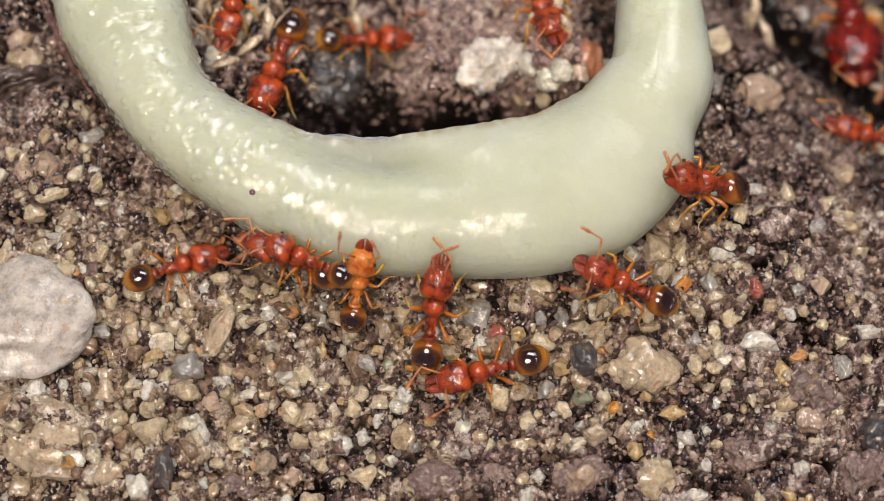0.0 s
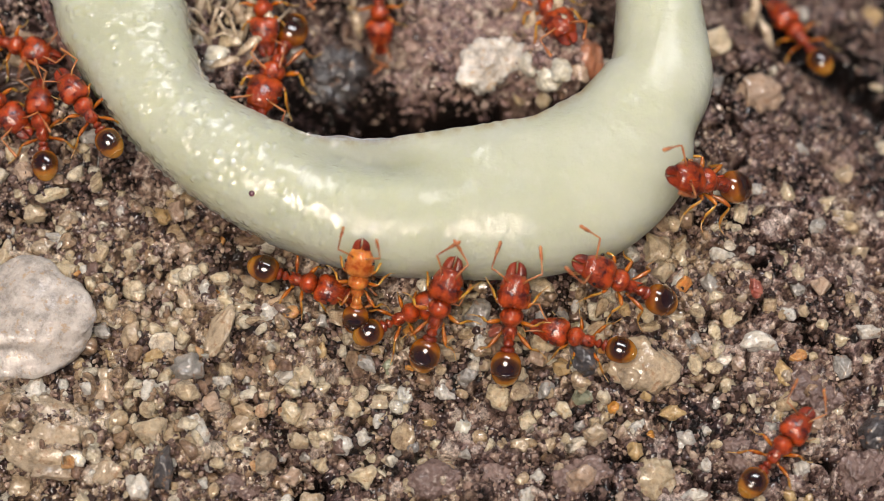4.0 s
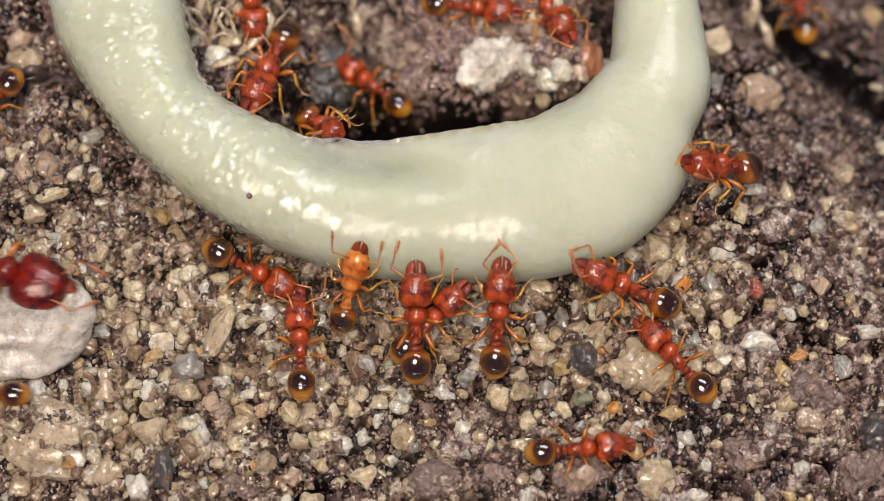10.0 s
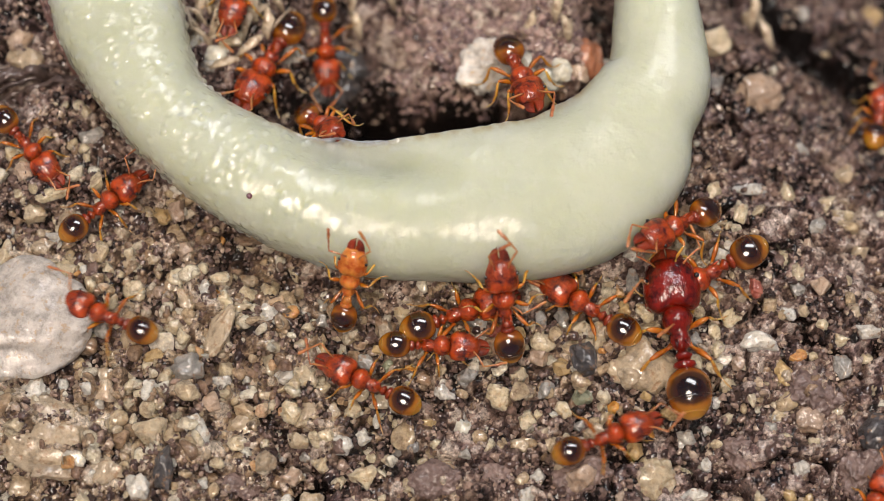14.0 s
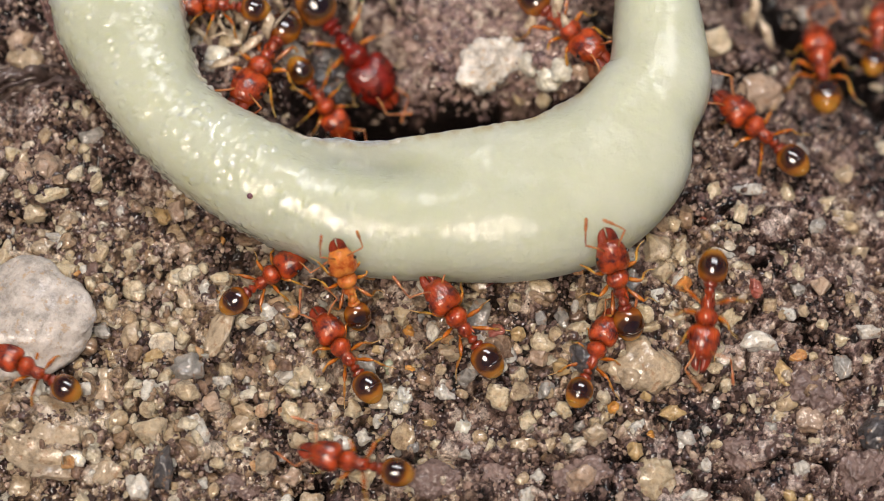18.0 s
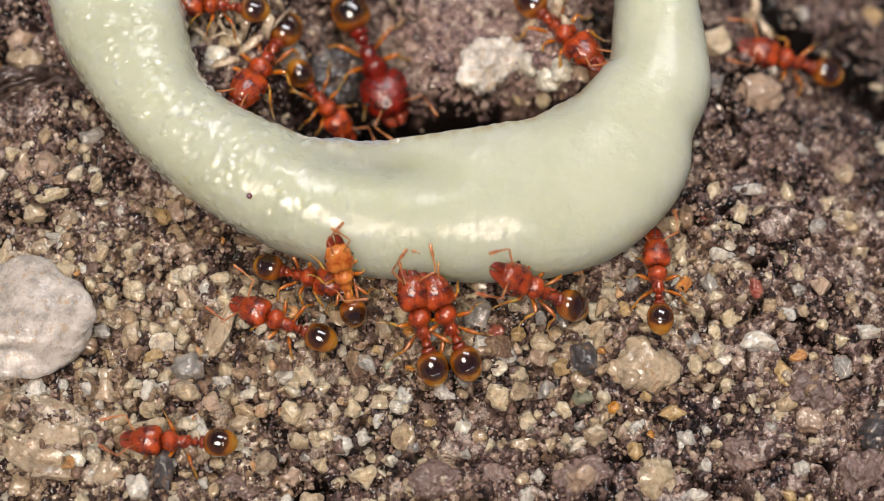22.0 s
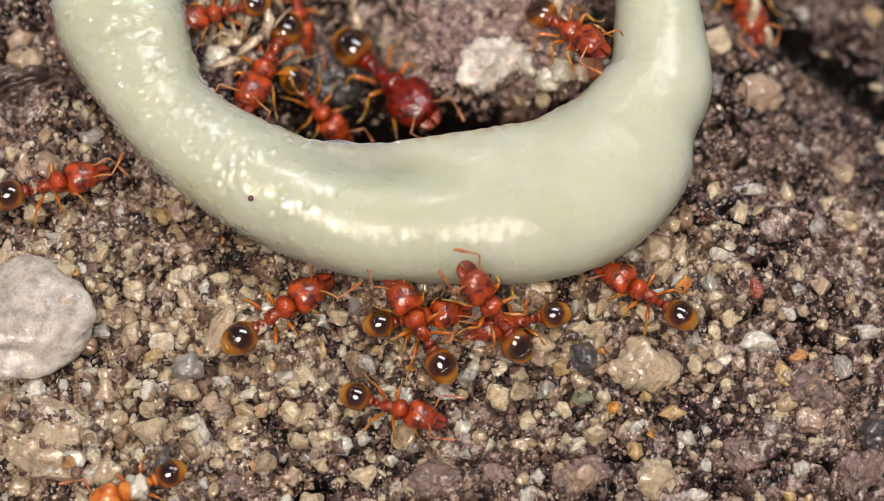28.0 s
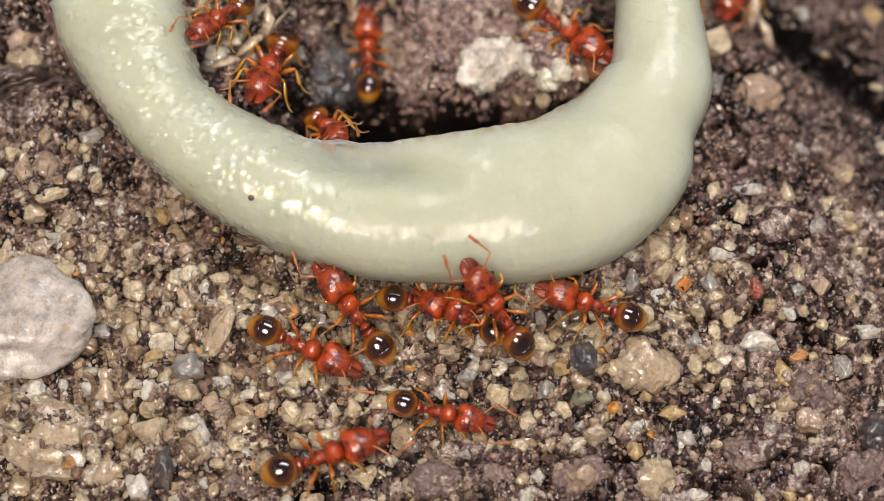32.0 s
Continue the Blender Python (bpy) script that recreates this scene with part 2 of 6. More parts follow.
TIP = shell_material("brown_jaw", (0.075, 0.008, 0.003), (0.26, 0.030, 0.006), 0.35, 0.4, 0.9, 0.2)
EYE_BLACK = shell_material("black_eye", (0.01, 0.008, 0.008), (0.02, 0.015, 0.012), 0.1)
BARK = mineral("dark_bark", (0.10, 0.07, 0.065), stain=(0.03, 0.022, 0.025), clear=0.0, roughness=0.4)
FIBRE = mineral("purplish_root", (0.20, 0.11, 0.10), stain=(0.09, 0.05, 0.06), clear=0.0, roughness=0.4)
SPECK = mineral("purple_speck", (0.12, 0.03, 0.06), clear=0.0)


# ---- building helpers (all shapes are drawn in millimetres) ----
def part(name, bm, mat, parent=None, label="", smooth=True):
    me = bpy.data.meshes.new(name)
    bmesh.ops.scale(bm, vec=(MM, MM, MM), verts=bm.verts)
    bmesh.ops.recalc_face_normals(bm, faces=bm.faces)
    bm.to_mesh(me)
    bm.free()
    me.materials.append(mat)
    if smooth:
        me.shade_smooth()
    ob = new(name, me)
    if parent:
        ob.parent = parent
    if label:
        tagged(ob, label)
    return ob


def lathe(stations, sides=18, bm=None, lump=0.0):
    """A body along x from stations (x, half width, half height, centre height)."""
    bm = bm or bmesh.new()
    loops = []
    for x, w, h, zc in stations:
        ring = []
        for k in range(sides):
            a = 2 * math.pi * k / sides
            g = 1 + lump * noise.noise((x * 2.1, math.cos(a) * 1.3, math.sin(a) * 1.3))
            ring.append(bm.verts.new((x, w * math.cos(a) * g, zc + h * math.sin(a) * g)))
        loops.append(ring)
    for a, b in zip(loops, loops[1:]):
        for k in range(sides):
            bm.faces.new((a[k], a[(k + 1) % sides], b[(k + 1) % sides], b[k]))
    for ring, flip in ((loops[0], True), (loops[-1], False)):
        bm.faces.new(ring[::-1] if flip else ring)
    return bm


def egg(x0, x1, w, h, zc, bias=0.5, n=11):
    """Stations of an egg-shaped body, thickest at bias of its length."""
    out = []
    for k in range(n):
        u = 0.5 - 0.5 * math.cos(math.pi * (0.03 + 0.94 * k / (n - 1)))
        v = u ** (math.log(0.5) / math.log(bias))
        r = math.sqrt(max(0.0, 4 * v * (1 - v)))
        out.append((x0 + (x1 - x0) * u, w * r, h * r, zc))
    return out


def limb(points, radii, sides=7, bm=None):
    """A jointed limb: tapered tubes through points."""
    bm = bm or bmesh.new()
    pts = [Vector(p) for p in points]
    loops = []
    for i, (p, r) in enumerate(zip(pts, radii)):
        d = (pts[min(i + 1, len(pts) - 1)] - pts[max(i - 1, 0)]).normalized()
        u = d.orthogonal().normalized() if abs(d.z) > 0.9 else d.cross(Vector((0, 0, 1))).normalized()
        v = d.cross(u)
        loops.append([bm.verts.new(p + r * (u * math.cos(2 * math.pi * k / sides) + v * math.sin(2 * math.pi * k / sides))) for k in range(sides)])
    for a, b in zip(loops, loops[1:]):
        for k in range(sides):
            bm.faces.new((a[k], a[(k + 1) % sides], b[(k + 1) % sides], b[k]))
    bm.faces.new(loops[0][::-1])
    bm.faces.new(loops[-1])
    return bm


def pebble_mesh(w, l, h, seed, angular=0.25, level=3, facets=13, rugged=1.0):
    rng = random.Random(seed)
    bm = bmesh.new()
    bmesh.ops.create_icosphere(bm, subdivisions=level, radius=1.0)
    cuts = []
    for _ in range(facets):
        d = Vector((rng.gauss(0, 1), rng.gauss(0, 1), rng.gauss(0, 0.6))).normalized()
        cuts.append((d, rng.uniform(0.50, 0.92)))
    off = Vector((rng.uniform(0, 50), rng.uniform(0, 50), rng.uniform(0, 50)))
    for v in bm.verts:
        p = v.co.copy()
        for d, k in cuts:
            s = p.dot(d) - k
            if s > 0:
                p -= d * s * 0.9
        p *= 1 + angular * noise.noise(p * 1.5 + off) + rugged * (0.16 * noise.noise(p * 3.2 + off) + 0.05 * noise.noise(p * 8.0 + off))
        v.co = (p.x * w / 2, p.y * l / 2, p.z * h / 2)
    return bm


# ---- the ground ----
def smooth(a, b, s):
    u = max(0.0, min(1.0, (s - a) / (b - a)))
    return u * u * (3 - 2 * u)


def vnoise(x, y, seed):
    """Smooth value noise on arrays."""
    rng = np.random.default_rng(seed)
    tab = rng.random((256, 256))
    xi, yi = np.floor(x).astype(int), np.floor(y).astype(int)
    fx, fy = x - xi, y - yi
    fx, fy = fx * fx * (3 - 2 * fx), fy * fy * (3 - 2 * fy)
    g = lambda i, j: tab[(xi + i) % 256, (yi + j) % 256]
    return (g(0, 0) * (1 - fx) + g(1, 0) * fx) * (1 - fy) + (g(0, 1) * (1 - fx) + g(1, 1) * fx) * fy - 0.5


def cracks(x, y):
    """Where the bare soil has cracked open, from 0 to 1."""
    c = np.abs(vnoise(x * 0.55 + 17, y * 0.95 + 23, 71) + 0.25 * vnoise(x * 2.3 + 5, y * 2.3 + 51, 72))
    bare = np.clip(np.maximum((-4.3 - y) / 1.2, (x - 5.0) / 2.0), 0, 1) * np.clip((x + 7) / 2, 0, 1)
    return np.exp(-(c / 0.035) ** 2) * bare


def height(x, y):
    """Soil height on arrays, with its roughness."""
    s = np.clip(((x - 6) * 0.5 + y * 0.5 - 0.8) / 7.7, 0, 1)
    z = -5.2 * s * s * (3 - 2 * s) - 2.6 * np.exp(-((x + 0.3) / 4.2) ** 4 - ((y - 5.6) / 3.2) ** 4)
    wob = 0.9 * vnoise(x * 1.3 + 33, y * 1.3 + 71, 9)
    z = z + 1.7 * np.exp(-((x - 1.6 + wob) / 2.6) ** 4 - ((y - 5.9 + wob) / 2.1) ** 4)
    z = z + 0.55 * vnoise(x * 0.45 + 40, y * 0.45 + 40, 1) + 0.8 * vnoise(x * 1.1 + 40, y * 1.1 + 40, 2)
    z = z + 0.55 * vnoise(x * 2.6 + 60, y * 2.6 + 60, 3) + 0.16 * vnoise(x * 6 + 90, y * 6 + 90, 4) - 0.15
    z = z - 3.0 * np.exp(-((x + 0.4) / 3.8) ** 4 - ((y - 3.95 - 0.05 * x) / 0.75) ** 2)
    z = z - 1.5 * np.exp(-((x - 4.35 - 0.05 * (y - 6)) / 0.5) ** 2 - ((y - 6.0) / 2.2) ** 4)
    # a dark crack at the far side
    d = (y - 7.3) + 0.83 * (x - 10.37) + 0.3 * np.sin(x * 1.3)
    z = z - 1.2 * np.exp(-(d / 0.6) ** 2) * np.clip((x - 8.6) / 1.0, 0, 1)
    # irregular cracks between the clods of the near and the eastern soil
    z = z - 0.6 * cracks(x, y)
    # a fissure in the bark-like crust
    e = (y - 4.7) - 0.12 * (x + 12) - 0.25 * np.sin((x + 11) * 1.1)
    return z - 0.7 * np.exp(-(e / 0.16) ** 2) * np.clip((-8.6 - x) / 0.8, 0, 1)


def lumps(x, y, cell, seed):
    """Packed rounded lumps: their dome height from 0 to 1 and a random tone for each."""
    rng = np.random.default_rng(seed)
    jx, jy, tone = rng.random((256, 256)), rng.random((256, 256)), rng.random((256, 256))
    u, v = x / cell + 500, y / cell + 500
    iu, iv = np.floor(u).astype(int), np.floor(v).astype(int)
    best, val = np.full(x.shape, 9.0), np.zeros(x.shape)
    for di in (-1, 0, 1):
        for dj in (-1, 0, 1):
            a, b = (iu + di) % 256, (iv + dj) % 256
            d = np.hypot(iu + di + jx[a, b] - u, iv + dj + jy[a, b] - v) / (0.62 + 0.5 * tone[b, a])
            near = d < best
            best, val = np.where(near, d, best), np.where(near, tone[a, b], val)
    return np.sqrt(np.clip(1 - best * best, 0, 1)), val


def mesh_from_arrays(name, verts, faces):
    me = bpy.data.meshes.new(name)
    k = faces.shape[1]
    me.vertices.add(len(verts))
    me.vertices.foreach_set("co", (verts * MM).astype(np.float32).ravel())
    me.loops.add(faces.size)
    me.loops.foreach_set("vertex_index", faces.astype(np.int32).ravel())
    me.polygons.add(len(faces))
    me.polygons.foreach_set("loop_start", np.arange(0, faces.size, k, dtype=np.int32))
    me.polygons.foreach_set("loop_total", np.full(len(faces), k, dtype=np.int32))
    me.update(calc_edges=True)
    me.validate()
    return me


def sandy(x, y):
    """How much pale sand lies at a place: most on the near side, little at the east and beyond the loop."""
    near = 1 / (1 + np.exp(np.clip((y + 1.2 + 0.12 * x) * 1.2, -50, 50)))
    west = 1 / (1 + np.exp(np.clip((x + 6.0) * 0.9, -50, 50)))
    east = 1 / (1 + np.exp(np.clip(-(x - 4.0) * 0.9, -50, 50)))
    band = np.exp(-((y + 1.2 + 0.03 * x) / 2.2) ** 2)
    beside = np.exp(-((x - 6.8) / 1.4) ** 2 - ((y + 0.6) / 1.6) ** 2)
    s = 0.06 + 0.60 * near * (1 - 0.85 * east) + 0.30 * west + 0.30 * band * (1 - 0.5 * east) + 0.55 * beside
    s = s + 0.7 * vnoise(x * 0.8 + 80, y * 0.8 + 30, 61) + 0.6 * vnoise(x * 1.9 + 80, y * 1.9 + 30, 62) - 0.42 * np.clip((-4.7 - 0.04 * x - y) / 0.7, 0, 1) * np.clip((x + 6.5) / 2.0, 0, 1) - 0.35 * np.exp(-((y + 4.6) / 0.6) ** 2 - ((x - 1.5) / 3.0) ** 2)
    return np.clip(s, 0, 1) * np.where(y > 4, 0.35, 1)


def build_ground():
    def axis(lo, hi, step):
        core = np.arange(lo, hi + step / 2, step)
        far = 0.05 * (1.15 ** np.arange(1, 68) - 1) / 0.15
        return np.concatenate([(lo - far)[::-1], core, hi + far])
    xs, ys = axis(-13.6, 13.6, 0.042), axis(-8.4, 11.6, 0.042)
    X, Y = np.meshgrid(xs, ys)
    wx, wy = X + 0.10 * vnoise(X * 4 + 9, Y * 4 + 9, 31), Y + 0.10 * vnoise(X * 4 + 5, Y * 4 + 70, 32)
    big, t1 = lumps(wx, wy, 0.40, 41)
    mid, t2 = lumps(wx, wy, 0.19, 42)
    fine, t3 = lumps(wx, wy, 0.10, 43)
    Z = height(X, Y) + big * (0.05 + 0.22 * t1 * t1) + mid * (0.05 + 0.13 * t2) + 0.07 * fine - 0.24
    tone = 0.30 * t1 + 0.45 * t2 + 0.25 * t3
    tone = np.clip((tone - 0.5) * 1.5 + 0.5, 0, 1)
    pale = np.clip(sandy(X, Y) * 1.2 + 0.6 * vnoise(X * 1.1 + 20, Y * 1.1 + 20, 51), 0, 1)
    tone = np.clip(tone + 0.85 * vnoise(X * 0.9 + 11, Y * 0.9 + 44, 52) + 0.6 * vnoise(X * 2.1 + 11, Y * 2.1 + 44, 53), 0, 1)
    # shade of the hollow inside the loop's rim, put into the soil tone
    trough_shade = np.exp(-((X + 0.4) / 3.8) ** 4 - ((Y - 4.1 - 0.05 * X) / 0.85) ** 2) + 0.6 * np.exp(-((X + 3.0) / 1.5) ** 4 - ((Y - 5.0) / 0.8) ** 2)
    trough_shade = trough_shade + np.exp(-((X - 4.35) / 0.45) ** 2 - ((Y - 6.0) / 2.0) ** 4)
    knoll = np.exp(-((X - 1.6) / 2.6) ** 4 - ((Y - 6.1) / 2.0) ** 4)
    # the tone is lowered in the cracks too, as painted shade
    tone = tone - 0.8 * trough_shade + 0.25 * knoll - 0.35 * cracks(X, Y)
    pale = np.clip(pale + 0.3 * knoll, 0, 1)
    # dark band along the far crack: its shade painted into the tone
    rift_shade = np.exp(-((Y - 7.3 + 0.83 * (X - 10.37)) / 0.8) ** 2) * np.clip((X - 8.6) / 1.0, 0, 1)
    tone = tone - 0.5 * rift_shade - 0.26 * np.clip((X - 6.5) / 2, 0, 1) * np.clip((Y - 1.5) / 2, 0, 1)
    nx, ny = len(xs), len(ys)
    idx = np.arange(nx * ny).reshape(ny, nx)
    faces = np.stack([idx[:-1, :-1], idx[:-1, 1:], idx[1:, 1:], idx[1:, :-1]], axis=-1).reshape(-1, 4)
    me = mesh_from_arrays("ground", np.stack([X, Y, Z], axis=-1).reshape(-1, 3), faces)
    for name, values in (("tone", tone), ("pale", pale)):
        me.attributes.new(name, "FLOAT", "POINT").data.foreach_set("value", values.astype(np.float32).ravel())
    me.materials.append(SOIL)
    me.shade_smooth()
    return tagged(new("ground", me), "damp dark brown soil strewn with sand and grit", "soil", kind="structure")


def ico(level):
    bm = bmesh.new()
    bmesh.ops.create_icosphere(bm, subdivisions=level, radius=1.0)
    v = np.array([p.co[:] for p in bm.verts])
    f = np.array([[q.index for q in p.verts] for p in bm.faces])
    bm.free()
    return v, f


def scatter(name, x, y, size, level, seed, mat, label, category, flat=0.75, sink=0.25, rough=0.22, soft=False):
    rng = np.random.default_rng(seed)
    n = len(x)
    base, faces = ico(level)
    q = rng.normal(size=(n, 4))
    q /= np.linalg.norm(q, axis=1)[:, None]
    w, a, b, c = q.T
    R = np.stack([1 - 2 * (b * b + c * c), 2 * (a * b - c * w), 2 * (a * c + b * w), 2 * (a * b + c * w), 1 - 2 * (a * a + c * c), 2 * (b * c - a * w), 2 * (a * c - b * w), 2 * (b * c + a * w), 1 - 2 * (a * a + b * b)], axis=-1).reshape(n, 3, 3)
    v = np.repeat(base[None], n, axis=0)
    for _ in range(7):
        d = rng.normal(size=(n, 3))
        d /= np.linalg.norm(d, axis=1)[:, None]
        over = np.einsum("nki,ni->nk", v, d) - rng.uniform(0.35, 0.9, size=(n, 1))
        v = v - d[:, None, :] * np.clip(over, 0, None)[..., None] * 0.92
    v = v * (1 + rough * rng.normal(size=(n, len(base), 1)).clip(-1.5, 1.5))
    v = v * rng.uniform(0.55, 1.2, size=(n, 1, 3))
    v = np.einsum("nij,nkj->nki", R, v)
    v[..., 2] *= flat
    v *= size[:, None, None] / 2
    z = height(x, y) + size * flat * (0.5 - sink)
    v += np.stack([x, y, z], axis=-1)[:, None, :]
    f = (faces[None] + (np.arange(n) * len(base))[:, None, None]).reshape(-1, 3)
    me = mesh_from_arrays(name, v.reshape(-1, 3), f)
    me.materials.append(mat)
    if soft:
        me.shade_smooth()
    return tagged(new(name, me), label, category, kind="stuff")


def build_grit():
    rng = np.random.default_rng(11)
    def spots(n, keep):
        x, y = rng.uniform(-13.5, 13.5, n), rng.uniform(-8.2, 11.5, n)
        bare = np.exp(-((x + 0.4) / 3.8) ** 4 - ((y - 4.1 - 0.05 * x) / 0.9) ** 2) + np.exp(-((y - 7.3 + 0.83 * (x - 10.37)) / 0.9) ** 2) * (x > 8.4)
        k = rng.random(n) < keep(x, y) * (1 - 0.9 * np.clip(bare, 0, 1))
        return x[k], y[k]
    x, y = spots(6700, lambda a, b: sandy(a, b) * 0.8)
    scatter("sand", x, y, rng.lognormal(-1.05, 0.36, len(x)).clip(0.15, 0.8), 3, 21, SAND, "pale cream and grey grains of coarse sand", "sand", sink=0.34, rough=0.04, soft=True)
    x, y = spots(10000, lambda a, b: 0.12 + 0.6 * sandy(a, b))
    scatter("fine_sand", x, y, rng.lognormal(-2.05, 0.3, len(x)).clip(0.06, 0.24), 2, 22, FINE, "fine beige sand lying in the soil", "sand", sink=0.05, rough=0.07, soft=True)
    x, y = spots(54000, lambda a, b: 0.9 - 0.85 * np.exp(-((a + 0.4) / 3.8) ** 4 - ((b - 4.1 - 0.05 * a) / 0.85) ** 2) - 0.8 * np.exp(-((b - 7.3 + 0.83 * (a - 10.37)) / 0.8) ** 2) * (a > 8.6))
    scatter("soil_crumbs", x, y, rng.lognormal(-2.15, 0.42, len(x)).clip(0.05, 0.45), 2, 23, CRUMB, "damp dark brown crumbs of soil", "soil", sink=0.3, rough=0.2)
    n = 5200
    x, y = rng.uniform(-1.6, 4.3, n), rng.uniform(4.6, 9.0, n)
    k = rng.random(n) < 1.1 * np.exp(-((x - 1.5) / 2.5) ** 6 - ((y - 6.9) / 2.0) ** 6)
    x, y = x[k], y[k]
    scatter("clod_granules", x, y, rng.lognormal(-1.65, 0.32, len(x)).clip(0.1, 0.42), 2, 24, CLOD_GRAIN, "purplish pink granules of a crumbly clod of earth", "soil", sink=0.12, rough=0.10, soft=True)


build_ground()
build_grit()


# ---- the pale loop that the ants feed on ----
def build_loop():
    b, zc = 1.28, 1.16
    # stations: x, y, half width, lean of the section
    rows = [
        (-8.73, 6.34, 1.79, 0),
        (-7.84, 4.29, 1.37, 0),
        (-6.82, 2.94, 1.29, 0),
        (-4.52, 1.47, 1.44, 0.15),
        (-3.14, 1, 1.59, 0.25),
        (-1.84, 0.74, 1.67, 0.32),
        (-0.58, 0.72, 1.84, 0.35),
        (2.17, 0.92, 2.06, 0.3),
        (3.32, 1.27, 2.06, 0.25),
        (4.22, 1.80, 2.00, 0.15),
        (4.88, 2.56, 1.87, 0.08),
        (5.20, 3.4, 1.53, 0.06),
        (5.66, 4.21, 1.48, 0),
        (5.81, 4.96, 1.32, 0),
        (5.73, 6.83, 1.05, 0),
        (5.62, 8.34, 1.1, 0),
        (4.25, 11.12, 1.34, 0),
        (0.87, 13.16, 1.35, 0),
        (-3.49, 13.33, 1.34, 0),
        (-7.32, 11.63, 1.33, 0),
        (-8.93, 9.12, 1.33, 0),
    ]
    n = len(rows)
    def at(u):
        i = int(math.floor(u))
        f = u - i
        p = [rows[(i + k) % n] for k in (-1, 0, 1, 2)]
        return [0.5 * (2 * b + (c - a) * f + (2 * a - 5 * b + 4 * c - d) * f * f + (3 * b - a - 3 * c + d) * f ** 3) for a, b, c, d in zip(*p)]
    bm = bmesh.new()
    steps, sides, loops = n * 66, 150, []
    skin = np.zeros((steps, sides, 3))
    rims = []
    for s in range(steps):
        u = s * n / steps
        x, y, a, lean = at(u)
        x1, y1 = at(u + 0.8)[:2]
        x0, y0 = at(u - 0.8)[:2]
        t = Vector((x1 - x0, y1 - y0, 0)).normalized()
        side = Vector((t.y, -t.x, 0))
        for k in range(sides):
            g = 2 * math.pi * k / sides
            c, d = math.cos(g), math.sin(g)
            e = 2 / ((2.45 if c > 0 else 2.08) if d > 0 else 2.8)
            px = a * math.copysign(abs(c) ** e, c)
            pz = b * math.copysign(abs(d) ** e, d)
            # the inner upper rim stands up as a thin edge where the section leans
            if d > 0 and c < 0:
                pz += lean * b * (-c) ** 3
            skin[s, k] = Vector((x, y, zc)) + side * px + Vector((0, 0, 1)) * pz
    for _ in range(640):
        skin = 0.5 * skin + 0.25 * (np.roll(skin, 1, axis=0) + np.roll(skin, -1, axis=0))
    normal = np.cross(np.roll(skin, -1, axis=1) - np.roll(skin, 1, axis=1), np.roll(skin, -1, axis=0) - np.roll(skin, 1, axis=0))
    normal /= np.linalg.norm(normal, axis=2)[..., None]
    normal *= np.sign((normal[..., 2] * (skin[..., 2] - zc)).sum())
    for s in range(steps):
        ring = []
        for k in range(sides):
            q, o = Vector(skin[s, k]), Vector(normal[s, k])
            d = math.sin(2 * math.pi * k / sides)
            # soft swellings; blisters on the western arm, faint puckers elsewhere
            arm = max(0.05, min(1.0, (-0.8 - q.x) / 3.0))
            lift = 0.07 * noise.noise(q * 0.5) + 0.022 * noise.noise(q * 1.5)
            near, spots = noise.voronoi(q * 3.6)
            lift += 0.008 * noise.noise(q * 3.1 + Vector((0, 7, 2))) + 0.007 * noise.noise(q * 6.3)
            tiny = noise.voronoi(q * 3.1 + Vector((4, 4, 4)))[0][0]
            lift += 0.022 * max(0.0, 1 - (tiny / 0.26) ** 2) ** 2 * max(0.15, min(1.0, 1.2 * noise.noise(q * 0.9 + Vector((1, 8, 3))) + 0.45))
            lift += 0.085 * arm * (0.5 + 0.5 * noise.cell(spots[0] * 7)) * max(0.0, 1 - (near[0] / 0.45) ** 2) ** 1.5 + 0.03 * arm * noise.noise(q * 1.9 + Vector((5, 5, 5)))
            q += o * lift
            # a twist leaves a shallow groove across the upper side
            w = max(0.0, min(1.0, (q.x + 5.3) / 6.6))
            gap = q.y - (2.45 - 1.15 * w)
            if d > 0.2 and 0 < w < 1:
                q.z -= 0.85 * math.exp(-(gap / 0.5) ** 2) * math.sin(math.pi * w) ** 3 * smooth(0.2, 0.45, d)
            # the inner upper edge is thin, wavy and nicked
            g = 2 * math.pi * k / sides
            rim = math.exp(-((g - 2.78) / 0.13) ** 2) * max(0.0, min(1.0, (4.8 - q.y) / 1.0)) * max(0.0, min(1.0, (q.x + 6.0) / 2.0))
            inward = Vector((o.x, o.y, 0))
            if rim > 0.01 and inward.length > 0.01:
                inward.normalize()
                nick = 0.09 * noise.noise(q * 1.3 + Vector((3, 1, 7))) + 0.035 * noise.noise(q * 4.5)
                q += inward * rim * (0.10 + nick) + Vector((0, 0, rim * 0.05))
            rims.append(rim)
            ring.append(bm.verts.new(q))
        loops.append(ring)
    for i in range(steps):
        p, q = loops[i], loops[(i + 1) % steps]
        for k in range(sides):
            bm.faces.new((p[k], p[(k + 1) % sides], q[(k + 1) % sides], q[k]))
    ob = part("food_loop", bm, FLESH)
    ob.data.attributes.new("rim", "FLOAT", "POINT").data.foreach_set("value", rims)
    return tagged(ob, "glossy pale cream rubbery loop of food lying on soil", "food")


loop = build_loop()


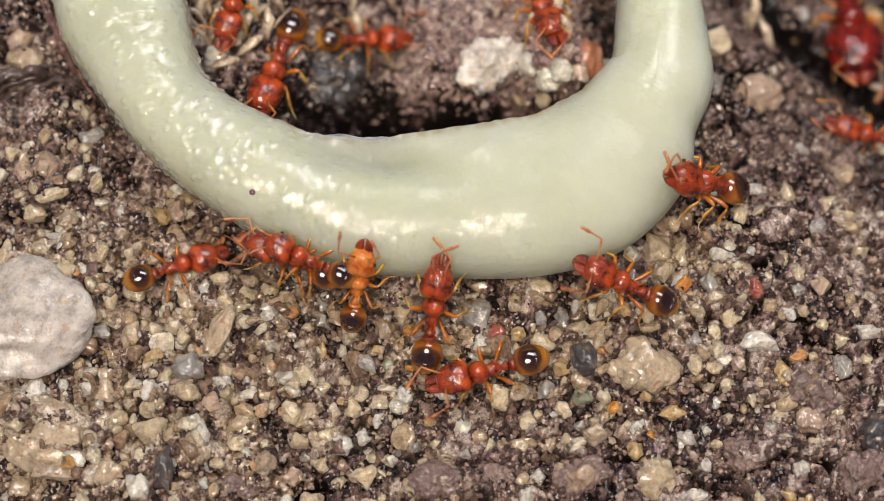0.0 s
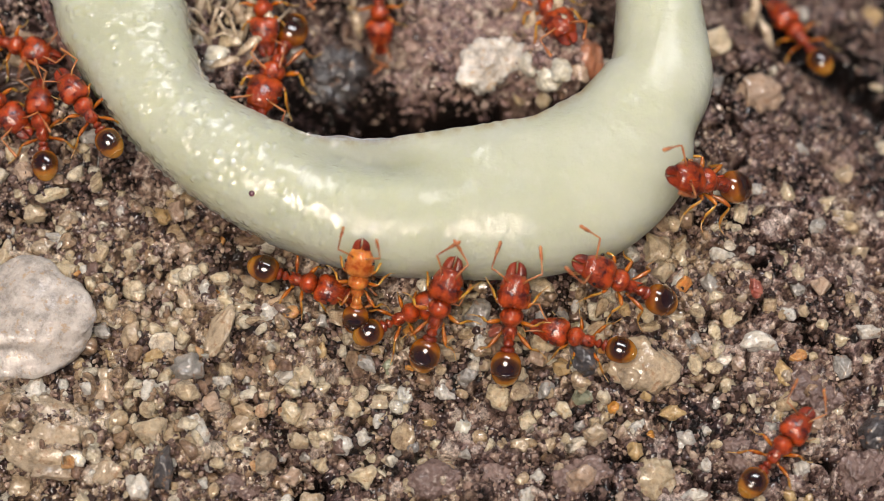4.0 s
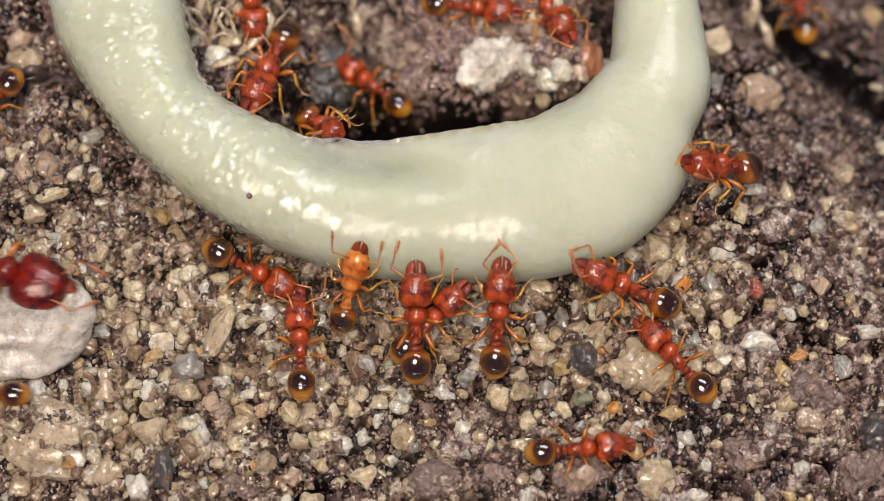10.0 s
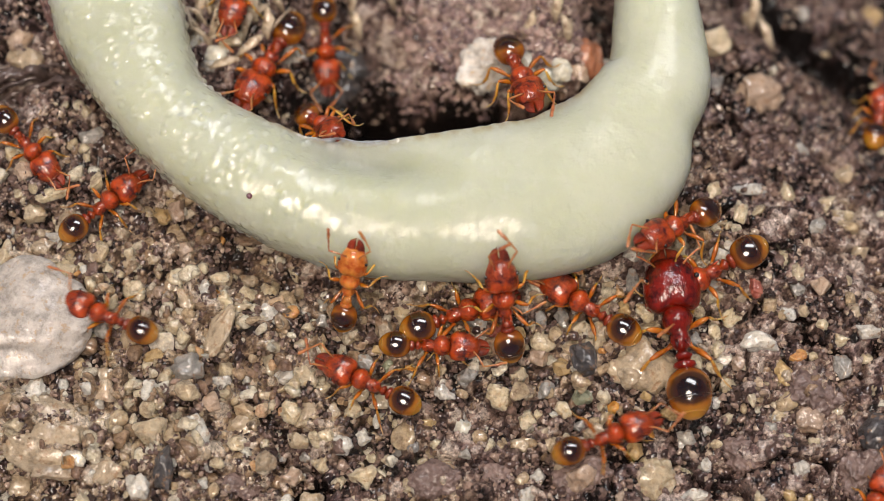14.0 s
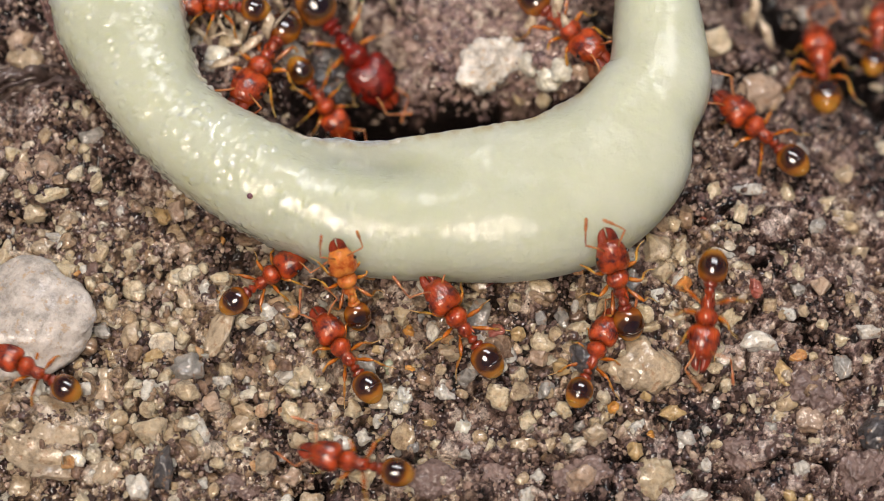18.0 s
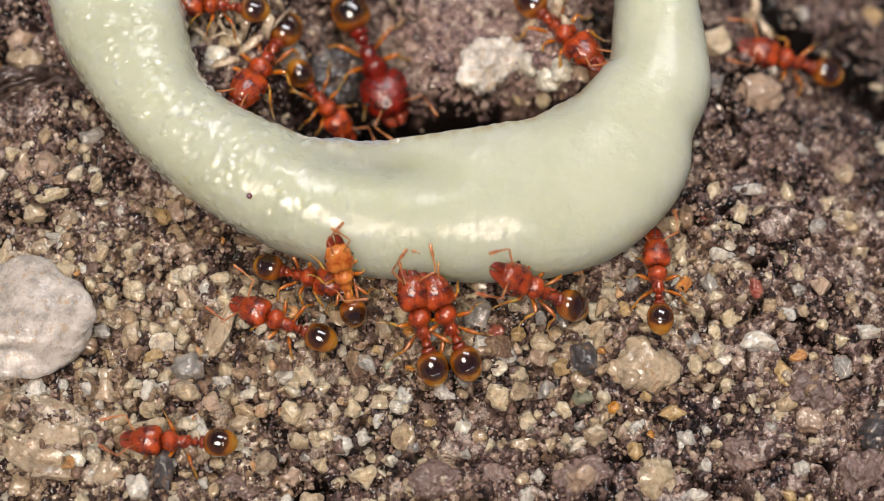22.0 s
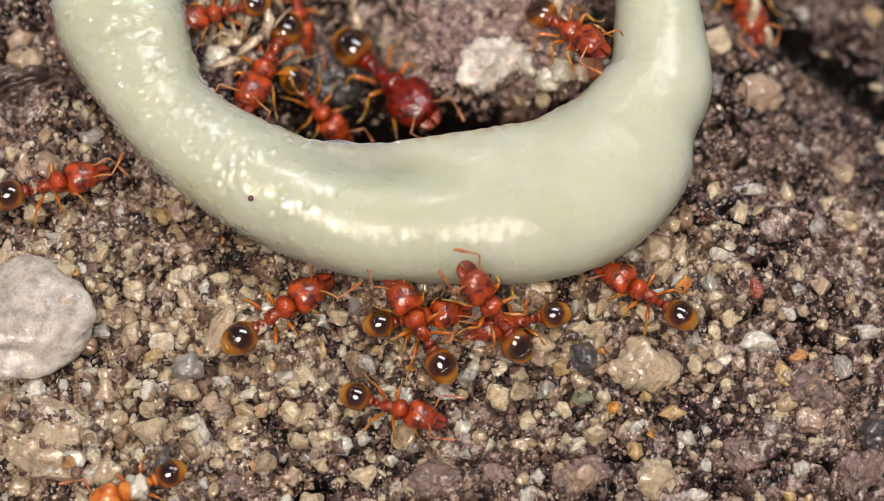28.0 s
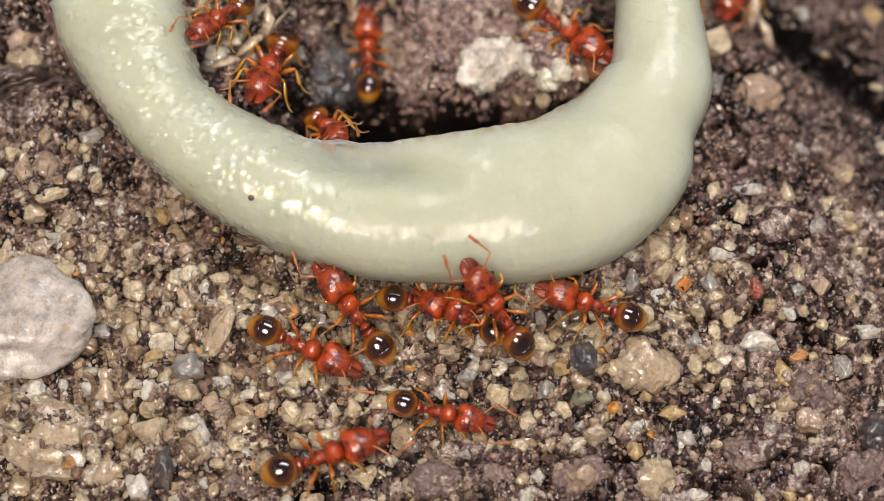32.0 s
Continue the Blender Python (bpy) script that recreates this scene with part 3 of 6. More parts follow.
def build_loop_parts():
    bm = bmesh.new()
    bmesh.ops.create_icosphere(bm, subdivisions=2, radius=0.10)
    speck = part("speck", bm, SPECK, loop, "tiny dark purple speck")
    speck.location = (-4.96 * MM, 0.81 * MM, 2.29 * MM)
    for x, y, z, turn in ((-2.45, -0.75, 0.75, 0.3), (1.15, -1.15, 0.6, 0.1), (-2.2, -0.8, 0.7, 0.8)):
        hair = part("hair", limb([(0, 0, 0), (0.12, 0.03, 0.06), (0.26, 0.09, 0.10), (0.38, 0.10, 0.08)], [0.014, 0.012, 0.010, 0.004], 6), TIP, loop, "fine dark hair")
        hair.location, hair.rotation_euler = (x * MM, y * MM, z * MM), (0, 0, turn)


build_loop_parts()


# ---- stones and grit that can be told apart ----
STONE_WORDS = {
    "white": "milky white quartz", "milky": "milky greyish white", "cream": "translucent cream quartz", "beige": "dull beige", "grey": "smoky grey", "pink": "pinkish tan",
    "ochre": "yellow ochre", "orange": "bright orange", "green": "greenish grey", "red": "dark red", "dark": "blackish", "rust": "rusty red", "pearl": "pearly white", "clod": "purplish brown",
}
pebbles = []


def pebble(x, y, w, l, turn, tone, kind="grain"):
    n = len(pebbles)
    h = min(w, l) * (0.7 if kind in ("grain", "bead") else 0.55 if w < 2.5 else 0.25)
    bm = pebble_mesh(w, l, h, n, 0.30 if kind == "grain" else 0.2, 3 if max(w, l) < 0.45 else 6 if kind == "clod" else 4 if max(w, l) < 1.6 and kind != "clump" else 5, 13 if kind == "grain" else 6, {"stone": 0.45, "bead": 0.2}.get(kind, 1.0))
    if kind == "clump":
        for v in bm.verts:
            near = noise.voronoi(v.co * 5.0 + Vector((n, 0, 0)))[0][0]
            v.co *= 1 + 0.30 * noise.noise(v.co * 1.8 + Vector((n, 0, 0))) + 0.16 * max(0.0, 0.6 - near) / 0.6
    if kind == "clod":
        for v in bm.verts:
            p = v.co * 2.3
            v.co *= 1 + 0.22 * noise.noise(p + Vector((n, 0, 0))) + 0.16 * noise.noise(p * 3.1 + Vector((0, n, 0))) + 0.10 * max(0.0, 0.55 - noise.voronoi(v.co * 6.5 + Vector((0, 0, n)))[0][0])
    names = {"grain": "sand_grain", "stone": "stone", "clod": "soil_clod", "clump": "grit_clump", "bead": "quartz_bead"}
    words = {"grain": "grain of sand in the soil", "stone": "stone half sunk in the soil", "clod": "crumbly clod of earth inside the loop" if y > 2 else "crumbly clod of earth", "clump": "clump of fused grit on a clod", "bead": "rounded bead of quartz inside the loop"}
    ob = part(names[kind], bm, STONE[tone])
    z = float(height(np.array([x]), np.array([y]))[0])
    lift = {"grain": 0.22, "stone": 0.10, "clod": -0.22 if y < 2 else 0.0, "clump": 0.6, "bead": 0.45}[kind]
    ob.matrix_world = pose(x * MM, y * MM, (z + h * lift) * MM, 0, 0, turn)
    pebbles.append(ob)
    return tagged(ob, STONE_WORDS[tone] + " " + words[kind], "stone" if kind != "clod" else "clod", group="grains of sand" if kind == "grain" else "")


pebble(-10.90, -2.18, 3.68, 3.56, -15, "milky", "stone")
pebble(-10.09, -0.55, 0.78, 0.84, 0, "cream")
pebble(-9.48, -0.54, 0.28, 0.34, 0, "white")
pebble(-8.93, -2.21, 0.50, 0.57, 0, "grey")
pebble(-5.76, -1.48, 0.59, 0.70, 20, "cream")
pebble(-4.51, -1.83, 0.56, 0.54, 0, "white")
pebble(-5.87, -2.41, 0.81, 1.93, -28, "beige")
pebble(-8.17, -2.31, 0.66, 0.87, 0, "beige")
pebble(-8.72, -2.79, 0.37, 0.50, 0, "ochre")
pebble(-7.52, -2.90, 0.70, 0.44, 0, "ochre")
pebble(-7.74, -3.17, 0.34, 0.47, 0, "cream")
pebble(-7.23, -3.58, 0.55, 1.01, 0, "cream")
pebble(-7.62, -3.91, 0.56, 0.74, 0, "white")
pebble(-6.65, -3.29, 1.12, 0.92, 20, "grey")
pebble(-10.63, -3.81, 0.72, 0.67, 0, "white")
pebble(-9.91, -3.64, 0.34, 0.47, 0, "white")
pebble(-8.90, -3.37, 0.70, 0.54, 0, "beige")
pebble(-10.38, -4.95, 2.65, 1.93, 0, "beige", "stone")
pebble(-0.97, -3.93, 0.44, 0.68, -8, "pearl")
pebble(0.57, -4.83, 0.50, 1.02, -12, "pearl")
pebble(-3.90, -4.38, 0.66, 0.75, 0, "cream")
pebble(-3.48, -4.30, 0.66, 0.67, 0, "beige")
pebble(-5.16, -4.65, 1.01, 1.01, 0, "beige")
pebble(-3.76, -5.12, 0.72, 0.67, 0, "cream")
pebble(-3.03, -5.06, 0.55, 0.57, 0, "cream")
pebble(-2.08, -5.05, 0.47, 0.54, 0, "white")
pebble(-3.09, -5.75, 0.66, 0.64, 0, "cream")
pebble(-2.04, -6.06, 0.78, 0.64, 0, "cream")
pebble(-3.87, -6.09, 0.69, 0.70, 0, "pink")
pebble(-4.58, -5.79, 0.62, 0.67, 0, "beige")
pebble(-5.40, -5.18, 0.56, 0.50, 0, "cream")
pebble(0.56, -4.69, 0.44, 0.87, 5, "white")
pebble(1.51, -3.94, 1.03, 0.77, -15, "cream")
pebble(-4.41, -4.18, 0.37, 0.44, 0, "cream")
pebble(-5.39, -4.05, 0.23, 0.37, 0, "cream")
pebble(-1.01, -3.97, 0.44, 0.67, 0, "white")
pebble(-0.35, -4.63, 0.56, 0.47, -20, "ochre")
pebble(-7.52, -4.95, 0.97, 1.11, 0, "cream")
pebble(-6.35, -4.95, 0.78, 0.94, 0, "white")
pebble(-7.77, -6.43, 0.72, 0.97, 20, "white")
pebble(-8.73, -5.99, 1.17, 0.70, 0, "beige")
pebble(-4.49, -3.07, 0.62, 0.94, 0, "cream")
pebble(-4.04, -3.44, 0.78, 0.77, 0, "white")
pebble(-3.19, -2.79, 0.37, 0.70, -15, "ochre")
pebble(-1.39, -3.07, 0.47, 0.60, 0, "green")
pebble(3.20, -3.13, 0.90, 0.74, -25, "ochre")
pebble(5.38, -3.05, 2.05, 1.55, 12, "beige", "stone")
pebble(4.92, -3.49, 0.86, 0.67, 0, "beige")
pebble(6.67, -3.05, 0.47, 0.74, 20, "cream")
pebble(6.35, -3.57, 0.62, 0.57, 0, "cream")
pebble(4.20, -4.09, 0.34, 0.47, 0, "cream")
pebble(4.54, -4.17, 0.37, 0.50, 0, "orange")
pebble(5.35, -3.97, 0.41, 0.30, 0, "ochre")
pebble(5.46, -4.93, 0.28, 0.30, 0, "orange")
pebble(6.92, -4.72, 0.34, 0.40, 0, "white")
pebble(6.38, -5.12, 0.62, 0.74, 0, "white")
pebble(5.01, -5.39, 0.56, 0.54, 0, "ochre")
pebble(5.55, -6.13, 1.44, 1.27, 0, "cream")
pebble(6.26, -5.79, 0.72, 0.67, 0, "cream")
pebble(6.63, -6.53, 0.87, 0.47, 15, "white")
pebble(2.51, -6.06, 0.44, 0.50, 0, "white")
pebble(3.03, -5.99, 0.47, 0.67, 0, "beige")
pebble(3.66, -6.13, 0.97, 0.87, 0, "pink")
pebble(3.69, -3.84, 0.72, 0.50, 0, "green")
pebble(8.37, -2.50, 1.09, 0.77, 0, "white")
pebble(8.10, -3.97, 0.37, 0.57, 0, "cream")
pebble(8.63, -4.72, 0.41, 0.44, 0, "grey")
pebble(9.01, -3.22, 0.53, 0.74, 0, "ochre")
pebble(7.34, 1.74, 0.47, 0.77, 0, "cream")
pebble(7.94, 1.02, 0.44, 0.70, 0, "cream")
pebble(9.41, 1.94, 0.41, 0.60, 0, "cream")
pebble(5.74, 0.14, 1.03, 0.94, 0, "cream")
pebble(6.41, 0.00, 0.56, 1.01, 0, "cream")
pebble(7.51, -0.14, 0.72, 0.67, 0, "white")
pebble(5.05, -0.83, 0.47, 0.67, 0, "grey")
pebble(6.31, -0.86, 0.44, 0.70, 0, "white")
pebble(7.12, -0.83, 0.59, 0.70, 0, "grey")
pebble(7.24, -1.19, 0.75, 0.57, 0, "cream")
pebble(7.63, -1.71, 0.69, 0.81, 0, "cream")
pebble(6.16, -1.74, 0.81, 0.54, 0, "cream")
pebble(11.16, -2.28, 0.72, 0.60, 0, "white")
pebble(10.86, -1.70, 0.47, 0.60, 0, "beige")
pebble(8.29, -1.05, 0.56, 0.57, 0, "red")
pebble(7.04, 1.06, 0.34, 0.37, 0, "red")
pebble(8.33, 1.90, 1.00, 0.34, 5, "white")
pebble(-10.56, 2.23, 1.00, 1.01, 0, "pink")
pebble(-11.20, 2.47, 0.37, 0.64, 10, "beige")
pebble(-11.11, 2.04, 0.56, 0.57, 0, "pink")
pebble(-10.42, 1.51, 0.87, 0.44, 15, "cream")
pebble(-10.92, 1.15, 0.72, 0.77, 0, "cream")
pebble(-11.28, 1.49, 0.34, 0.34, 0, "cream")
pebble(-9.46, 3.20, 0.78, 0.60, 0, "grey")
pebble(-9.63, 2.85, 0.44, 0.37, 0, "cream")
pebble(-11.59, 2.69, 0.56, 0.50, 0, "cream")
pebble(-10.24, 0.39, 0.81, 0.47, -5, "white")
pebble(-8.57, 1.11, 0.25, 0.47, 0, "white")
pebble(-11.49, 0.66, 0.28, 0.30, 0, "white")
pebble(-10.60, 0.08, 0.62, 0.57, 0, "beige")
pebble(-9.31, 0.30, 0.34, 0.37, 0, "beige")
pebble(-10.03, 0.88, 0.62, 0.54, 0, "beige")
pebble(-7.50, 0.99, 0.56, 0.50, 0, "ochre")
pebble(-7.10, 1.19, 0.62, 0.67, 0, "pink")
pebble(-8.51, 0.53, 0.50, 0.40, 0, "beige")
pebble(-11.64, -0.10, 0.56, 0.87, 0, "cream")
pebble(-11.30, 5.49, 1.25, 1.11, 0, "beige", "stone")
pebble(-11.55, 6.06, 0.94, 0.67, 20, "pink")
pebble(1.25, 5.54, 1.80, 1.66, 0, "milky", "clump")
pebble(2.36, 5.45, 0.66, 0.84, 10, "pearl", "bead")
pebble(2.86, 5.08, 0.80, 0.95, 30, "pearl")
pebble(3.22, 5.16, 0.80, 0.95, 0, "pearl")
pebble(2.82, 4.75, 0.62, 0.60, 0, "cream")
pebble(-6.77, 6.05, 0.54, 0.54, -15, "pearl", "bead")
pebble(-6.13, 5.64, 0.86, 0.62, -15, "pearl", "bead")
pebble(4.0, 5.75, 1.1, 1.3, 20, "rust")
pebble(3.7, 5.2, 0.7, 0.8, 60, "pink")
pebble(-3.29, 5.86, 2.34, 1.85, 0, "dark", "clod")
pebble(7.69, 6.72, 0.94, 1.07, 0, "cream")
pebble(7.57, 5.27, 0.62, 0.74, 0, "grey")
pebble(8.69, 4.90, 1.40, 1.17, 0, "pink")
pebble(12.65, 8.54, 0.78, 0.84, 0, "ochre")
pebble(10.50, 8.30, 0.41, 0.44, 0, "white")
pebble(8.81, 7.83, 0.78, 0.67, 0, "beige")
pebble(-0.15, -6.15, 1.5, 1.0, 8, "clod", "clod")
pebble(1.35, -6.0, 1.0, 0.9, 20, "clod", "clod")
pebble(9.9, -3.7, 1.5, 1.2, 30, "clod", "clod")
pebble(7.9, -5.5, 1.2, 0.9, -20, "clod", "clod")
pebble(3.6, -6.2, 1.6, 1.0, 10, "clod", "clod")
pebble(10.9, -5.9, 1.5, 1.2, 60, "clod", "clod")
pebble(-5.2, -6.3, 1.3, 0.9, 0, "clod", "clod")
pebble(-9.82, -5.99, 1.72, 0.67, 0, "beige")
pebble(2.60, -2.69, 0.78, 1.01, 0, "pink")
pebble(0.90, -1.77, 0.94, 1.17, 0, "grey")
pebble(1.45, -2.31, 0.62, 0.57, 0, "red")
pebble(-0.21, -2.15, 0.62, 0.74, 0, "white")
pebble(0.68, -1.62, 0.53, 0.50, 0, "cream")
pebble(2.01, -2.31, 0.41, 0.50, 0, "ochre")
pebble(2.54, -1.39, 0.53, 0.50, 0, "pink")
pebble(-0.87, -2.23, 0.41, 0.40, 0, "orange")
pebble(-0.87, -3.22, 0.41, 0.34, 0, "orange")
pebble(-3.59, -3.44, 0.72, 0.67, 0, "cream")
pebble(-2.56, -3.44, 0.47, 0.44, 0, "cream")
pebble(9.62, -4.57, 0.94, 0.84, 0, "pink")
pebble(10.49, -3.07, 0.62, 0.74, 0, "grey")
pebble(10.09, -0.88, 0.69, 0.67, 0, "pink")
pebble(10.07, 0.81, 0.53, 0.50, 0, "grey")
pebble(11.30, 0.25, 0.62, 0.60, 0, "beige")
pebble(11.12, 2.82, 0.78, 0.67, 0, "beige")
pebble(9.85, 3.36, 0.62, 0.50, 0, "grey")
pebble(-11.12, -6.21, 0.94, 0.84, 0, "beige")
pebble(-5.26, -1.54, 0.59, 0.50, 0, "cream")
pebble(-3.54, -2.18, 0.41, 0.40, 0, "cream")
pebble(3.78, -3.07, 0.78, 1.17, 10, "dark")
pebble(-7.20, -5.99, 0.78, 1.17, 0, "dark")
pebble(11.29, -4.87, 0.94, 1.01, 0, "dark")
pebble(9.08, -3.37, 0.41, 0.50, 0, "beige")
pebble(-1.81, -5.54, 0.44, 0.37, 0, "cream")
pebble(-1.23, -5.02, 0.31, 0.34, 0, "dark")
pebble(-3.56, -5.47, 0.41, 0.34, 0, "grey")
pebble(-6.73, 6.03, 0.69, 0.67, 0, "cream")
pebble(-6.36, 5.42, 0.62, 0.60, 0, "white")
pebble(-5.77, 6.12, 0.94, 0.74, 20, "cream")
pebble(-6.97, 6.56, 0.53, 0.67, 0, "pink")
pebble(-4.19, 5.96, 0.94, 0.84, 0, "grey")
pebble(5.02, 0.00, 0.62, 0.60, 0, "white")
pebble(5.91, -0.46, 0.69, 0.67, 0, "cream")


def more_grains(count):
    """Coarser grains of quartz strewn over the near side of the loop."""
    rng = random.Random(31)
    placed = [(o.location.x / MM, o.location.y / MM, max(o.dimensions.x, o.dimensions.y, 0.3 * MM) / MM / 2) for o in pebbles]
    while count > 0:
        x, y = rng.uniform(-12.5, 10.5), rng.uniform(-7.2, 0.2)
        r = rng.uniform(0.16, 0.34)
        rim = -1.6 + 0.035 * x * x
        if y > rim or rng.random() > float(sandy(np.array([x]), np.array([y]))[0]) + 0.15:
            continue
        if any(math.hypot(x - p, y - q) < r + s for p, q, s in placed):
            continue
        placed.append((x, y, r))
        tone = rng.choices(("white", "cream", "beige", "grey", "pink", "ochre"), (5, 7, 5, 3, 2, 1))[0]
        pebble(x, y, 2 * r * rng.uniform(0.8, 1.1), 2 * r * rng.uniform(0.9, 1.3), rng.uniform(0, 180), tone)
        count -= 1


more_grains(150)


def build_roots():
    for pts, r, label in ROOTS:
        out = []
        for i in range(len(pts) - 1):
            for k in range(14):
                f = k / 14
                out.append(Vector(pts[i]).lerp(Vector(pts[i + 1]), f))
        out = [p + Vector((0.10 * noise.noise(p * 2), 0.10 * noise.noise(p * 2 + Vector((9, 0, 0))), 0.08 * noise.noise(p * 4))) for p in out]
        n = len(out)
        rad = [r * (0.35 + 0.65 * math.sin(math.pi * (i + 0.6) / (n + 0.2))) * (1 + 0.5 * noise.noise(out[i] * 5)) for i in range(n)]
        zs = height(np.array([p.x for p in out]), np.array([p.y for p in out]))
        for p, z in zip(out, zs):
            p.z += float(z)
        ob = part("root_fibre", limb(out, rad, 8), FIBRE if "root" in label else BARK)
        tagged(ob, label, "root")


rng = random.Random(8)
ROOTS = []
for k in range(5):
    s, e = rng.uniform(-0.35, 0.35), rng.uniform(-0.2, 0.2)
    ROOTS.append(([(-11.1 + s, 7.6, 0.3), (-10.5 + s, 6.4, 0.3 + 0.2 * rng.random()), (-9.9 + e, 5.3, 0.25), (-9.2 + e, 4.3 + rng.uniform(-0.3, 0.2), 0.12)], rng.uniform(0.045, 0.085), "thin purplish root lying beside the loop"))
for k in range(9):
    s, e = rng.uniform(-0.9, 1.0), rng.uniform(-0.2, 0.2)
    ROOTS.append(([(-13.0, 3.9 + s, 0.1), (-11.7, 4.6 + s * 0.9 + e, 0.2), (-10.5, 4.8 + s * 0.7, 0.22), (-9.5 + rng.uniform(-0.4, 0.3), 4.4 + s * 0.5, 0.06)], rng.uniform(0.06, 0.12), "dark shrivelled strip of bark in the soil"))
build_roots()


def build_debris():
    rng = random.Random(4)
    for x, y, turn, long, tilt in DEBRIS:
        pts = [(0, 0, 0), (0.25 * long, 0.05 * long, 0.12), (0.6 * long, 0.02, 0.2), (0.85 * long, 0.1 * long, 0.14), (long, 0.14 * long, 0.0)]
        bm = limb(pts, [0.05, 0.13, 0.16, 0.10, 0.02], 8)
        for v in bm.verts:
            v.co.z *= 0.6
            v.co += Vector((0, 0.05, 0.05)) * noise.noise(v.co * 4 + Vector((x, y, 0)))
        ob = part("plant_shred", bm, HUSK)
        z = float(height(np.array([x]), np.array([y]))[0])
        ob.matrix_world = pose(x * MM, y * MM, (z + 0.18) * MM, rng.uniform(-20, 20), tilt, turn)
        tagged(ob, "pale tan shred of dry plant litter on soil", "litter", group="plant litter")


def build_husk():
    """A torn dry husk of thin branching strands, wedged against the inner side of the loop."""
    rng = random.Random(21)
    base = new("dry_husk")
    base.empty_display_size = MM
    base.location = (-5.4 * MM, 6.5 * MM, float(height(np.array([-5.4]), np.array([6.5]))[0]) * MM)
    for k in range(16):
        x, y, a = rng.uniform(-1.3, 0.7), rng.uniform(-0.6, 0.8), rng.uniform(0.4, 2.6)
        long, bend = rng.uniform(0.6, 1.3), rng.uniform(-0.5, 0.5)
        pts = []
        for i in range(6):
            u = i / 5
            pts.append((x + long * u * math.cos(a + bend * u), y + long * u * math.sin(a + bend * u), 0.15 + 0.55 * math.sin(2.6 * u) + rng.uniform(-0.05, 0.05)))
        r = rng.uniform(0.05, 0.10)
        bm = limb(pts, [r * f for f in (1.5, 0.9, 0.6, 0.75, 0.5, 1.2)], 8)
        for v in bm.verts:
            v.co += Vector((1, 1, 0.5)) * 0.05 * noise.noise(v.co * 5)
        part("strand", bm, HUSK, base)
    tagged(base, "torn pale tan plant husk of branching strands", "litter", group="plant litter")


HUSK = mineral("dry_plant_husk", (0.55, 0.45, 0.34), stain=(0.22, 0.12, 0.07), clear=0.3, roughness=0.35)
DEBRIS = [(-5.84, 6.85, 60, 1.2, -25), (-5.31, 6.52, 120, 1.3, -20), (-4.78, 6.09, 80, 0.9, -20), (-5.58, 5.57, 30, 0.9, -10), (-4.43, 7.10, 100, 1.4, -25), (-6.67, 6.72, 80, 1, -10), (-1.33, 7.59, 100, 1.6, -30), (3.10, 6.55, 80, 1, -30), (3.47, 5.91, 100, 0.8, -30), (-5.45, 6.17, 70, 1.6, -10), (-5.90, 6.60, 20, 1.3, 0), (-5.09, 6.66, 100, 1.5, -20), (-6.33, 5.26, 10, 0.9, 0), (-2.52, 7.47, 80, 1.5, -35), (-2.29, 6.97, 100, 1, -20), (2.26, 6.30, 60, 0.8, -30), (-4.87, 7.12, 140, 1.2, 0), (9.38, 6.70, 110, 1, -15), (8.75, 7.18, 80, 1.2, -30)]
build_debris()
build_husk()


# ---- the ants ----
def head_shape(stations, sides, nape, cleft):
    """A head along x, its back notched between two lobes and its crown faintly furrowed."""
    bm = lathe(stations, sides, lump=0.07)
    x0, wide = stations[0][0], max(w for _, w, _, _ in stations)
    for v in bm.verts:
        back = max(0.0, 1 - (v.co.x - x0) / (1.1 * wide))
        middle = math.exp(-(v.co.y / (0.42 * wide)) ** 2)
        v.co.x += nape * middle * back ** 2
        if v.co.z > stations[0][3]:
            v.co.z -= cleft * math.exp(-(v.co.y / (0.16 * wide)) ** 2) * back
    return bm


def jaw_shape(x, w, long, z, s):
    """A flat curved jaw: broad at its root, closing with its twin into a pointed arch."""
    bm = bmesh.new()
    loops = []
    for k in range(7):
        u = k / 6
        outer = w * math.sqrt(max(0.0, 1 - u ** 2.2)) + 0.012
        inner = 0.010 + 0.02 * u
        thick = w * (0.62 - 0.42 * u)
        zc = z - 0.06 * u
        loops.append([bm.verts.new(q) for q in ((x + long * u, s * inner, zc - thick / 2), (x + long * u, s * inner, zc + thick * 0.35), (x + long * u, s * (inner * 0.6 + outer * 0.4), zc + thick / 2), (x + long * u, s * (inner * 0.2 + outer * 0.8), zc + thick * 0.3), (x + long * u, s * outer, zc), (x + long * u, s * outer * 0.9, zc - thick * 0.4))])
    for a, b in zip(loops, loops[1:]):
        for k in range(6):
            bm.faces.new((a[k], a[(k + 1) % 6], b[(k + 1) % 6], b[k]))
    bm.faces.new(loops[0])
    bm.faces.new(loops[-1][::-1])
    return bm


